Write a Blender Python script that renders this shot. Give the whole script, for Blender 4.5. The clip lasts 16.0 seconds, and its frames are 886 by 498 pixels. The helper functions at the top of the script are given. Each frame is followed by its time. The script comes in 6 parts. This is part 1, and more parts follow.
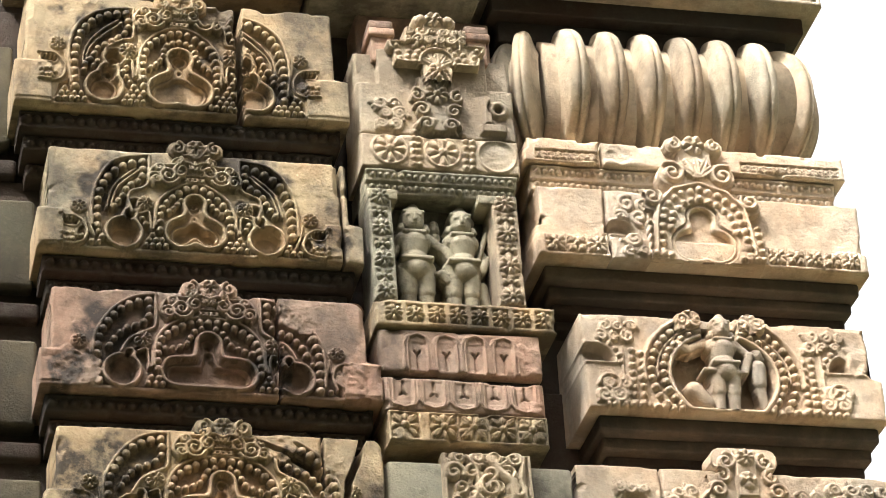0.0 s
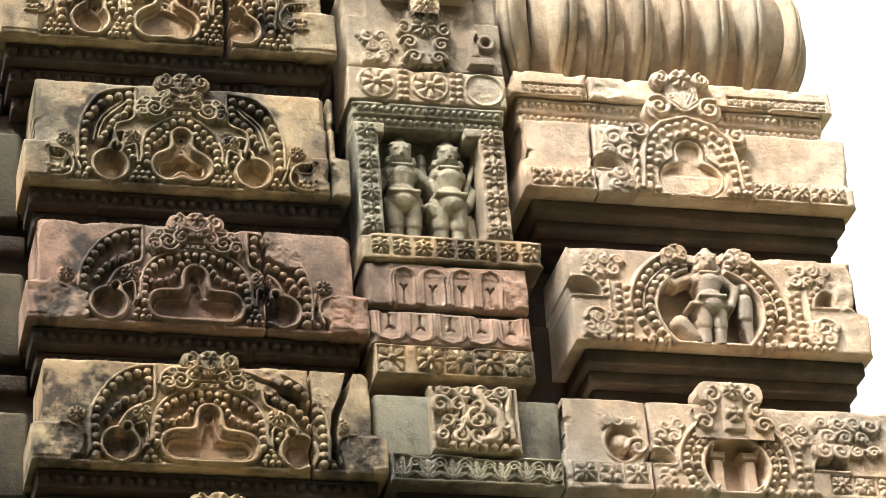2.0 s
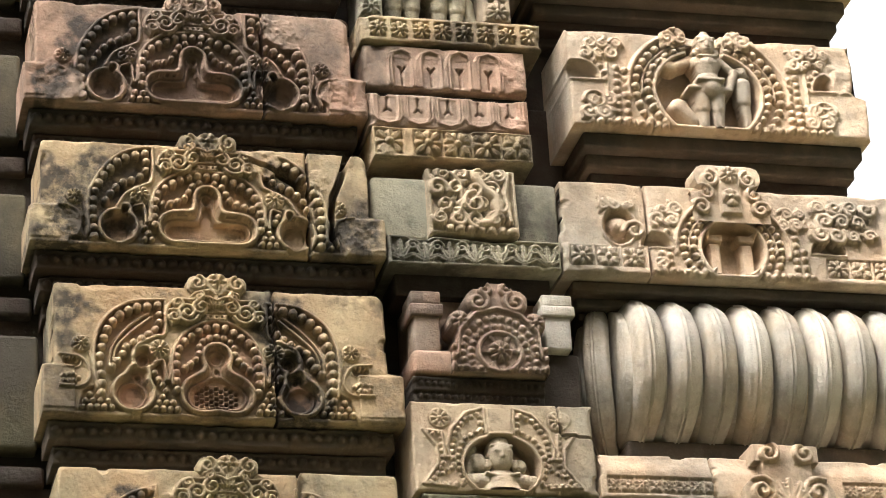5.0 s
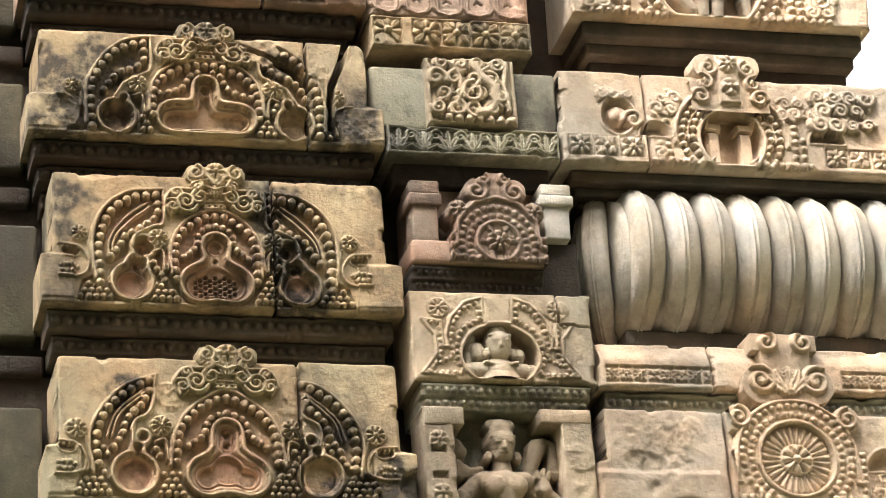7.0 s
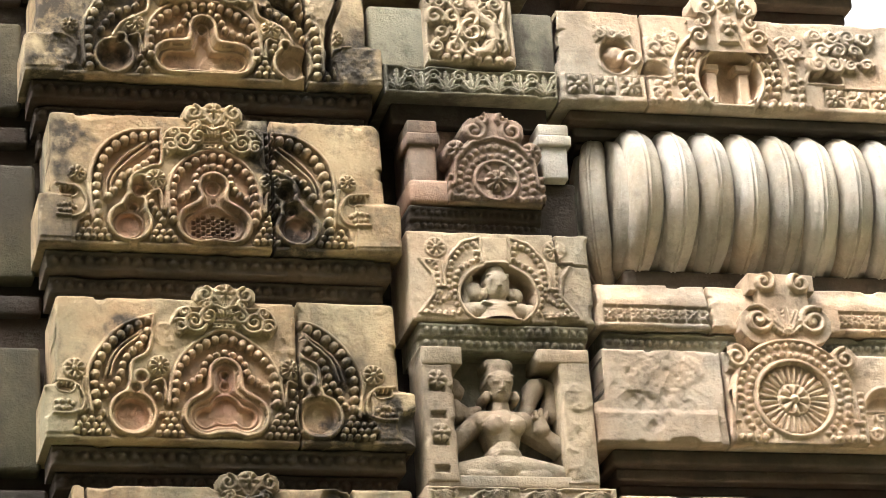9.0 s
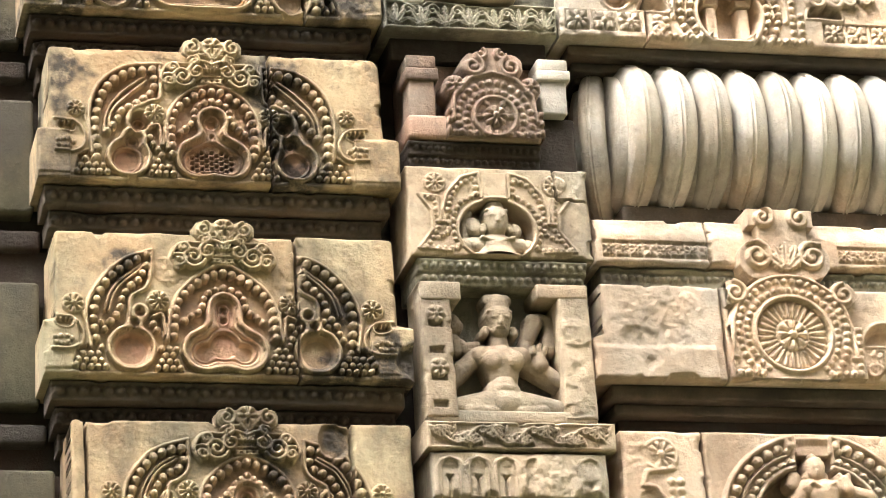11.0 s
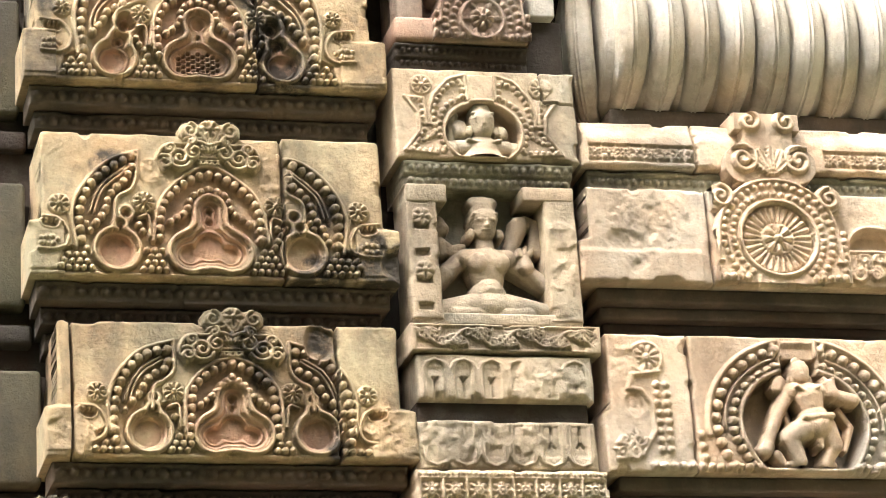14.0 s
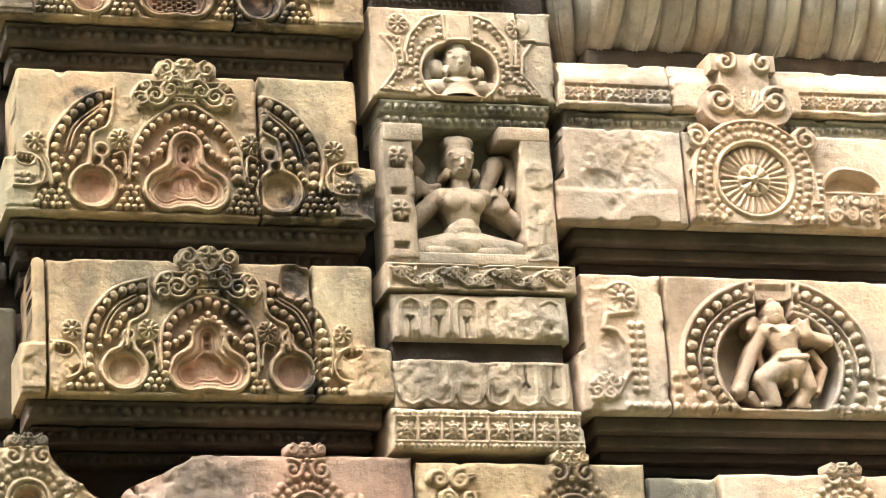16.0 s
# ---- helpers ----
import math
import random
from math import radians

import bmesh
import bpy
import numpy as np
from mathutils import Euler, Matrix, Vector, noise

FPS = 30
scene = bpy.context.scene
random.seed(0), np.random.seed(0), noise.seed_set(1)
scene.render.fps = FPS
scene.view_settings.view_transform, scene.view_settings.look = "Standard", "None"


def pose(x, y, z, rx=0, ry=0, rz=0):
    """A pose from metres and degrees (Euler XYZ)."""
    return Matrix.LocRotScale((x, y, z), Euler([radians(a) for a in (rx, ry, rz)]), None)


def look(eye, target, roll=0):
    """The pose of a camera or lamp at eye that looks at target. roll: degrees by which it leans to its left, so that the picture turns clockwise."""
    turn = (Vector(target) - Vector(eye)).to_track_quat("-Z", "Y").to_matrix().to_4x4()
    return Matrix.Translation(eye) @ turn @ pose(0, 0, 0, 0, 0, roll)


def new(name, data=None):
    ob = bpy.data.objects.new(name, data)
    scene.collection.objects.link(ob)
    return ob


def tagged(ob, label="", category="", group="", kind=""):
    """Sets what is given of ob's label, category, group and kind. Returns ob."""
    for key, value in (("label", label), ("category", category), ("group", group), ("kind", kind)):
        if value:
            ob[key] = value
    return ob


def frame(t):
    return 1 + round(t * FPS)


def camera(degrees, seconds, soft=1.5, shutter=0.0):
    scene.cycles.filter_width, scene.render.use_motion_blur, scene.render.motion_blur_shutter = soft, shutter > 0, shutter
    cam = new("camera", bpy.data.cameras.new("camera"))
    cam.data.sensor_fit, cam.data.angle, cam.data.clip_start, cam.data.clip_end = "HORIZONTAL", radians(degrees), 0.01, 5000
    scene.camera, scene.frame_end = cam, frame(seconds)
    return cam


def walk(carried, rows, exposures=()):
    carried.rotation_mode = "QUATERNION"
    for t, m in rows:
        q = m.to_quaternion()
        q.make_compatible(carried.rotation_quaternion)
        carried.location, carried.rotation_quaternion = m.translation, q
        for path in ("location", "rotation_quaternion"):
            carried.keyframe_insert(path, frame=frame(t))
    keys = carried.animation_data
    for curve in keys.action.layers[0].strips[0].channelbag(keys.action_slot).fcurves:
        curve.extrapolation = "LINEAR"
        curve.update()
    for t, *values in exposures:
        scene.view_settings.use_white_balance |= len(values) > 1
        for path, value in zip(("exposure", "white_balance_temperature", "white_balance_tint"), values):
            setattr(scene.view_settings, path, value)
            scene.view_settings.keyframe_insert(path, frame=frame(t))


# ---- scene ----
# A hand-held long lens stands on the ground and tilts down a carved temple tower.
cam = camera(16.0, 16.0, soft=0.9)
EYE = (-1.814, -7.277, 1.6)
TURNS = [
    (0, 119.708, 3.008, -12.300),
    (0.5, 119.422, 3.032, -12.371),
    (1, 119.128, 3.026, -12.462),
    (1.5, 118.810, 3.041, -12.529),
    (2, 118.484, 3.049, -12.553),
    (2.5, 118.094, 3.040, -12.578),
    (3, 117.632, 3.005, -12.613),
    (3.5, 117.029, 2.999, -12.631),
    (4, 116.297, 2.976, -12.639),
    (4.5, 115.432, 2.893, -12.680),
    (5, 114.534, 2.912, -12.672),
    (5.2, 114.204, 2.911, -12.673),
    (7.3, 112.358, 2.932, -12.705),
    (7.5, 112.249, 2.931, -12.715),
    (8, 111.982, 2.946, -12.713),
    (8.5, 111.713, 2.946, -12.724),
    (9, 111.431, 2.958, -12.724),
    (11.5, 109.952, 2.913, -12.780),
    (12, 109.654, 2.921, -12.796),
    (12.5, 109.355, 2.885, -12.845),
    (13, 109.059, 2.861, -12.907),
    (13.5, 108.760, 2.823, -12.988),
    (14, 108.462, 2.754, -13.095),
    (14.5, 108.166, 2.701, -13.211),
    (15, 107.880, 2.674, -13.332),
    (15.5, 107.601, 2.623, -13.475),
    (16, 107.334, 2.593, -13.611),
]
walk(cam, [(t, pose(*EYE, rx, ry, rz)) for t, rx, ry, rz in TURNS], exposures=[(0.0, 1.55), (5.0, 1.58), (7.5, 1.82), (9.0, 1.9), (11.5, 2.3), (16.0, 2.35)])

# ---- light ----
SUN_UP, SUN_LEFT = 52.0, 50.0
world = bpy.data.worlds.new("sky")
scene.world = world
world.use_nodes = True
wn = world.node_tree.nodes
sky = wn.new("ShaderNodeTexSky")
sky.sky_type = "NISHITA"
sky.sun_disc = False
sky.sun_elevation = radians(SUN_UP)
sky.sun_rotation = radians(180 + SUN_LEFT)
sky.dust_density = 10.0
sky.air_density = 0.4
sky.ozone_density = 0.6
haze = wn.new("ShaderNodeHueSaturation")
haze.inputs["Saturation"].default_value, haze.inputs["Value"].default_value = 0.45, 1.25
world.node_tree.links.new(sky.outputs[0], haze.inputs["Color"])
world.node_tree.links.new(haze.outputs[0], wn["Background"].inputs[0])
wn["Background"].inputs[1].default_value = 0.15
sun = new("sun", bpy.data.lights.new("sun", "SUN"))
sun.data.energy = 5.0
sun.data.angle = radians(7)
sun.data.color = (1.0, 0.965, 0.915)
_a, _e = radians(SUN_LEFT), radians(SUN_UP)
sun.matrix_world = look((-10 * math.sin(_a) * math.cos(_e), -10 * math.cos(_a) * math.cos(_e), 10 * math.sin(_e)), (0, 0, 0))


# ---- materials ----
def ramp(nodes, stops):
    r = nodes.new("ShaderNodeValToRGB")
    while len(r.color_ramp.elements) < len(stops):
        r.color_ramp.elements.new(0.5)
    for e, (at, c) in zip(r.color_ramp.elements, stops):
        e.position, e.color = at, (*c, 1)
    return r


def stone(name, light, deep, grey, stain=0.5, red=1.0, rough=0.9):
    """Weathered sandstone: two tones, grey lichen film, dark rain stains, red pigment where the carving holds it."""
    m = bpy.data.materials.new(name)
    m.use_nodes = True
    n, l = m.node_tree.nodes, m.node_tree.links
    b = n["Principled BSDF"]
    b.inputs["Roughness"].default_value = rough
    b.inputs["Specular IOR Level"].default_value = 0.25
    geo = n.new("ShaderNodeNewGeometry")
    info = n.new("ShaderNodeObjectInfo")
    off = n.new("ShaderNodeVectorMath")
    off.operation = "MULTIPLY_ADD"
    l.new(info.outputs["Random"], off.inputs[0])
    off.inputs[1].default_value = (7.0, 3.0, 5.0)
    l.new(geo.outputs["Position"], off.inputs[2])

    def noise_at(scale, detail=4.0, rough_=0.6, stretch=None):
        t = n.new("ShaderNodeTexNoise")
        t.inputs["Scale"].default_value, t.inputs["Detail"].default_value, t.inputs["Roughness"].default_value = scale, detail, rough_
        if stretch:
            s = n.new("ShaderNodeVectorMath")
            s.operation = "MULTIPLY"
            s.inputs[1].default_value = stretch
            l.new(off.outputs[0], s.inputs[0])
            l.new(s.outputs[0], t.inputs["Vector"])
        else:
            l.new(off.outputs[0], t.inputs["Vector"])
        return t

    def mix(fac, a, c, kind="MIX"):
        x = n.new("ShaderNodeMix")
        x.data_type, x.blend_type = "RGBA", kind
        for value, slot in ((fac, x.inputs["Factor"]), (a, x.inputs[6]), (c, x.inputs[7])):
            if isinstance(value, (int, float)):
                slot.default_value = value
            elif isinstance(value, tuple):
                slot.default_value = (*value, 1)
            else:
                l.new(value, slot)
        return x.outputs[2]

    def band(t, lo, hi, top=1.0):
        r = n.new("ShaderNodeMapRange")
        r.inputs["From Min"].default_value, r.inputs["From Max"].default_value, r.inputs["To Max"].default_value = lo, hi, top
        l.new(t.outputs["Fac"], r.inputs["Value"])
        return r.outputs[0]

    col = mix(band(noise_at(5.0), 0.35, 0.65), light, deep)
    col = mix(band(noise_at(2.6, 6.0), 0.45, 0.68, 0.85), col, grey)
    col = mix(band(noise_at(26.0, 5.0, 0.7), 0.52, 0.75, 0.35), col, tuple(c * 0.55 for c in light))
    col = mix(band(noise_at(90.0, 3.0), 0.55, 0.8, 0.35), col, tuple(min(0.8, c * 1.35) for c in light))
    att = n.new("ShaderNodeAttribute")
    att.attribute_name = "pigment"
    pig = n.new("ShaderNodeMath")
    pig.operation = "MULTIPLY"
    l.new(att.outputs["Fac"], pig.inputs[0])
    l.new(band(noise_at(6.0), 0.3, 0.6, red), pig.inputs[1])
    col = mix(pig.outputs[0], col, (0.46, 0.28, 0.19))
    col = mix(band(noise_at(3.2, 7.0, 0.65, (1.0, 1.0, 0.6)), 0.47, 0.60, stain), col, (0.050, 0.046, 0.040))
    col = mix(band(noise_at(14.0, 6.0, 0.7), 0.52, 0.66, stain * 0.7), col, (0.07, 0.063, 0.05))
    soot = n.new("ShaderNodeAttribute")
    soot.attribute_name = "soot"
    wash = n.new("ShaderNodeMath")
    wash.operation = "MULTIPLY"
    l.new(soot.outputs["Fac"], wash.inputs[0])
    l.new(band(noise_at(18.0, 6.0, 0.7), 0.30, 0.52, 0.92), wash.inputs[1])
    col = mix(wash.outputs[0], col, (0.045, 0.040, 0.035))
    l.new(col, b.inputs["Base Color"])
    bump = n.new("ShaderNodeBump")
    bump.inputs["Strength"].default_value, bump.inputs["Distance"].default_value = 0.8, 0.004
    l.new(noise_at(120.0, 5.0, 0.7).outputs["Fac"], bump.inputs["Height"])
    b2 = n.new("ShaderNodeBump")
    b2.inputs["Strength"].default_value, b2.inputs["Distance"].default_value = 0.5, 0.008
    l.new(noise_at(28.0, 4.0, 0.6).outputs["Fac"], b2.inputs["Height"])
    l.new(b2.outputs[0], bump.inputs["Normal"])
    bed = n.new("ShaderNodeBump")
    bed.inputs["Strength"].default_value, bed.inputs["Distance"].default_value = 0.28, 0.007
    l.new(noise_at(9.0, 5.0, 0.7, (1.0, 1.0, 2.6)).outputs["Fac"], bed.inputs["Height"])
    l.new(bed.outputs[0], b2.inputs["Normal"])
    l.new(bump.outputs[0], b.inputs["Normal"])
    return m


OCHRE = stone("ochre_sandstone", (0.46, 0.368, 0.226), (0.37, 0.252, 0.142), (0.235, 0.218, 0.16), 0.75)
PINK = stone("pink_sandstone", (0.42, 0.295, 0.215), (0.36, 0.218, 0.152), (0.26, 0.22, 0.175), 0.6)
MOSSY = stone("mossy_sandstone", (0.36, 0.33, 0.24), (0.29, 0.26, 0.18), (0.21, 0.21, 0.17), 0.75)
BUFF = stone("buff_sandstone", (0.48, 0.395, 0.275), (0.41, 0.31, 0.21), (0.31, 0.29, 0.23), 0.5)
# pale and white are lightened beyond the stone's own tone, for glare at right
PALE = stone("glare_pale_sandstone", (0.58, 0.465, 0.335), (0.54, 0.385, 0.255), (0.43, 0.40, 0.335), 0.4)
WHITE = stone("glare_white_sandstone", (0.56, 0.53, 0.45), (0.50, 0.42, 0.31), (0.45, 0.45, 0.42), 0.35)
GOLD = stone("yellow_sandstone", (0.50, 0.395, 0.24), (0.43, 0.29, 0.165), (0.29, 0.275, 0.185), 0.6)
# two stones with the shade of gaps and undersides put into their colour
DEEP_SHADE = stone("deep_shade_sandstone", (0.060, 0.046, 0.035), (0.048, 0.030, 0.022), (0.03, 0.027, 0.022), 0.8)
DIM_SHADE = stone("dim_shade_sandstone", (0.15, 0.12, 0.09), (0.11, 0.078, 0.054), (0.075, 0.068, 0.056), 0.7)
# grey-green stone, its colour darkened for the shade of the recess
SHADE_GREEN = stone("shade_green_sandstone", (0.13, 0.12, 0.08), (0.10, 0.085, 0.055), (0.07, 0.07, 0.05), 0.7)
GRASS = stone("dry_grass", (0.10, 0.11, 0.045), (0.08, 0.085, 0.035), (0.14, 0.12, 0.07), 0.2)

HAZE = bpy.data.materials.new("white_haze")
HAZE.use_nodes = True
_n = HAZE.node_tree.nodes
_n.remove(_n["Principled BSDF"])
_glow = _n.new("ShaderNodeEmission")
_glow.inputs[0].default_value, _glow.inputs[1].default_value = (0.95, 0.98, 1.0, 1), 0.55
HAZE.node_tree.links.new(_glow.outputs[0], _n["Material Output"].inputs[0])

# ---- carving tools: a block's face is a fine grid of heights ----
LEAN_BACK, LEVEL = 0.07, 5.0


def value_noise(u, z, cell, seed):
    rng = np.random.RandomState(seed)
    lat = rng.rand(64, 64)
    a, b = u / cell, z / cell
    i, j = np.floor(a).astype(int), np.floor(b).astype(int)
    fa, fb = a - i, b - j
    fa, fb = fa * fa * (3 - 2 * fa), fb * fb * (3 - 2 * fb)
    g = lambda p, q: lat[p % 64, q % 64]
    return (g(i, j) * (1 - fa) + g(i + 1, j) * fa) * (1 - fb) + (g(i, j + 1) * (1 - fa) + g(i + 1, j + 1) * fa) * fb


def smooth(x):
    x = np.clip(x, 0, 1)
    return x * x * (3 - 2 * x)


def under(ob, parent):
    """Hangs a part, built in its place, under its thing."""
    ob.parent = parent
    ob.matrix_parent_inverse = Matrix.Translation(-parent.location)


class Relief:
    """A stone block with a carved face: u runs along the wall, z up, heights out of it."""
    count = 0

    def __init__(self, u0, u1, z0, z1, step=0.003):
        nu, nz = max(3, int(round((u1 - u0) / step)) + 1), max(3, int(round((z1 - z0) / step)) + 1)
        self.b = (u0, u1, z0, z1)
        self.U, self.Z = np.meshgrid(np.linspace(u0, u1, nu), np.linspace(z0, z1, nz))
        self.H, self.P, self.S = np.zeros_like(self.U), np.zeros_like(self.U), np.zeros_like(self.U)
        self.M = None
        self.lo, self.hi = np.full(nz, u0), np.full(nz, u1)
        Relief.count += 1
        self.seed = Relief.count

    def win(self, u0, u1, z0, z1):
        nz, nu = self.U.shape
        a, b, c, d = self.b
        i0, i1 = int((u0 - a) / (b - a) * (nu - 1)), int((u1 - a) / (b - a) * (nu - 1)) + 2
        j0, j1 = int((z0 - c) / (d - c) * (nz - 1)), int((z1 - c) / (d - c) * (nz - 1)) + 2
        return slice(max(j0, 0), max(min(j1, nz), 0)), slice(max(i0, 0), max(min(i1, nu), 0))

    def raise_(self, w, h, base=0.0):
        self.H[w] = np.where(h > 0, np.maximum(self.H[w], base + h), self.H[w])

    def bead(self, u, z, r, base=0.0, tall=1.25):
        w = self.win(u - r, u + r, z - r, z + r)
        d = ((self.U[w] - u) ** 2 + (self.Z[w] - z) ** 2) / (r * r)
        self.raise_(w, np.sqrt(np.clip(1 - d, 0, 1)) * r * tall, base)

    def beads(self, pts, r, base=0.0, gap=2.3):
        """Beads threaded along a line."""
        p = np.array(pts, float)
        s = np.concatenate([[0], np.cumsum(np.hypot(*np.diff(p, axis=0).T))])
        k = max(1, int(round(s[-1] / (gap * r))))
        for a in np.linspace(0, s[-1], k + 1):
            jit = random.uniform(0.90, 1.04)
            self.bead(np.interp(a, s, p[:, 0]) + random.uniform(-.04, .04) * r, np.interp(a, s, p[:, 1]), r * jit, base)

    def line(self, pts, width, height, base=0.0, groove=False):
        """A raised fillet (or a cut groove) along a line."""
        p = np.array(pts, float)
        w = self.win(p[:, 0].min() - width, p[:, 0].max() + width, p[:, 1].min() - width, p[:, 1].max() + width)
        U, Z = self.U[w], self.Z[w]
        if U.size == 0:
            return
        best = np.full(U.shape, 1e9)
        for (a, b), (c, d) in zip(p[:-1], p[1:]):
            du, dz = c - a, d - b
            t = np.clip(((U - a) * du + (Z - b) * dz) / (du * du + dz * dz + 1e-12), 0, 1)
            best = np.minimum(best, (U - a - t * du) ** 2 + (Z - b - t * dz) ** 2)
        h = np.sqrt(np.clip(1 - best / (width * width), 0, 1)) * height
        if groove:
            self.H[w] -= h
        else:
            self.raise_(w, h, base)

    def pit(self, circles, depth, rim=0.007, blend=0.02, edge=0.016, pigment=1.0, floor=None, steps=()):
        """A bowl-edged sinking whose outline is a run of blended circles, with a raised rim."""
        c = np.array(circles, float)
        g = c[:, 2].max() + 0.03
        w = self.win(c[:, 0].min() - g, c[:, 0].max() + g, c[:, 1].min() - g, c[:, 1].max() + g)
        U, Z = self.U[w], self.Z[w]
        if U.size == 0:
            return w, U
        sd = np.full(U.shape, 9.0)
        for a, b, r in c:
            d = np.hypot(U - a, Z - b) - r
            k = np.clip(0.5 + 0.5 * (sd - d) / blend, 0, 1)
            sd = sd * (1 - k) + d * k - blend * k * (1 - k)
        if floor is not None:
            sd = np.maximum(sd, floor - Z)
        ring = np.clip(1 - np.abs(sd - rim * 0.6) / rim, 0, 1)
        out = np.where(sd < rim * 1.8, np.minimum(self.H[w], 0.002), self.H[w])
        out = np.where((sd > -rim) & (ring > 0), np.maximum(out, np.sqrt(ring) * rim * 1.3), out)
        out = np.where(sd < 0, out - depth * smooth(-sd / edge) ** 0.7, out)
        for inset, drop in steps:
            lip = np.clip(1 - np.abs(sd + inset - 0.003) / 0.004, 0, 1)
            out = np.where(sd < 0, out + lip * 0.005 - drop * smooth((-sd - inset) / 0.005), out)
        self.H[w] = out
        self.P[w] = np.maximum(self.P[w], pigment * smooth((0.004 - sd) / 0.02))
        return w, sd

    def rosette(self, u, z, R, n=8, tall=0.012, base=0.0, turn=0.0):
        w = self.win(u - R, u + R, z - R, z + R)
        x, y = self.U[w] - u, self.Z[w] - z
        r, a = np.hypot(x, y) / R, np.arctan2(y, x) + turn
        petal = np.abs(np.cos(a * n / 2))
        h = np.where(r < 1, tall * (0.05 + 0.95 * petal ** 0.8 * np.sqrt(np.clip(1 - ((r - 0.62) / 0.42) ** 2, 0, 1))), 0)
        h = np.where(r < 0.30, tall * 1.25 * np.sqrt(np.clip(1 - (r / 0.32) ** 2, 0, 1)) + tall * .1, h)
        self.raise_(w, np.where(r < 1, h, 0), base)

    def ring(self, u, z, r, width=0.005, tall=0.006, a0=0, a1=360, base=0.0, sq=1.0):
        k = max(6, int(r * abs(a1 - a0) / 0.5))
        self.line([(u + r * math.cos(radians(a)), z + sq * r * math.sin(radians(a))) for a in np.linspace(a0, a1, k)], width, tall, base)

    def scroll(self, u, z, r, way=1, turns=1.6, start=90, width=0.006, tall=0.010, base=0.0):
        k = np.linspace(0, 1, 26)
        self.line([(u + way * r * (1 - 0.85 * q) * math.cos(radians(start + 360 * turns * q)), z + r * (1 - 0.85 * q) * math.sin(radians(start + 360 * turns * q))) for q in k], width, tall, base)
        self.bead(u, z, r * 0.28, base, 1.1)

    def leaf(self, u, z, length, turn, width=0.4, tall=0.010, base=0.0):
        c, s = math.cos(radians(turn)), math.sin(radians(turn))
        g = length
        w = self.win(u - g, u + g, z - g, z + g)
        x, y = self.U[w] - u, self.Z[w] - z
        a, b = (x * c + y * s) / length, (-x * s + y * c) / length
        half = width * np.sqrt(np.clip(a * (1 - a), 0, 1)) * (1 + 0.18 * np.cos(a * 40))
        inside = (a > 0) & (a < 1) & (np.abs(b) < half)
        self.raise_(w, np.where(inside, tall * (0.35 + 0.65 * np.sqrt(np.clip(1 - (b / (half + 1e-9)) ** 2, 0, 1))) * (0.6 + 0.4 * np.abs(np.clip(b * 14, -1, 1))), 0), base)

    def flower_tiles(self, u0, u1, z0, z1, n, tall=0.012, base=0.0):
        """A frieze of square tiles, each with a four-petalled flower."""
        du, R = (u1 - u0) / n, (z1 - z0) * 0.46
        self.sink(u0, u1, z0, z1, 0.010, 0.003)
        base, tall = base - 0.010, tall * 1.35
        for i in range(n):
            u, z = u0 + (i + 0.5) * du, (z0 + z1) / 2
            q = min(R, du * 0.46)
            self.rosette(u, z, q, 8, tall * 0.8, base, math.pi / 8 * (i % 2))
            for k in range(4):
                self.leaf(u + q * 0.35 * math.cos(radians(45 + 90 * k)), z + q * 0.35 * math.sin(radians(45 + 90 * k)), q * 0.85, 45 + 90 * k, 0.6, tall * 0.9, base)
            self.bead(u, z, min(R, du * 0.5) * 0.34, base, 2.0)
            self.line([(u0 + i * du, z0), (u0 + i * du, z1)], 0.0045, 0.006, base)
        self.line([(u1, z0), (u1, z1)], 0.0045, 0.006, base)

    def petal_panels(self, u0, u1, z0, z1, n, up=True, base=0.0):
        """A frieze of tall lotus panels with double fillets."""
        du = (u1 - u0) / n
        e = 1 if up else -1
        zb, zt = (z0, z1) if up else (z1, z0)
        h = abs(z1 - z0)
        for i in range(n):
            u = u0 + (i + 0.5) * du
            zs = sorted((zb + e * 0.02 * h, zt - e * 0.24 * h))
            self.sink(u - 0.31 * du, u + 0.31 * du, zs[0], zs[1], 0.0025, 0.003)
            for g in (0.46, 0.36):
                pts = [(u - g * du, zb), (u - g * du, zt - e * 0.28 * h), (u - g * 0.75 * du, zt - e * 0.12 * h), (u, zt - e * 0.04 * h * (1.2 - g)),
                       (u + g * 0.75 * du, zt - e * 0.12 * h), (u + g * du, zt - e * 0.28 * h), (u + g * du, zb)]
                self.line(pts, 0.0036, 0.008, base)
            self.line([(u, zb + e * .05 * h), (u, zb + e * 0.42 * h)], 0.0036, 0.010, base, True)
            self.line([(u - 0.1 * du, zb + e * .52 * h), (u, zb + e * 0.42 * h), (u + 0.1 * du, zb + e * .52 * h)], 0.0036, 0.010, base, True)

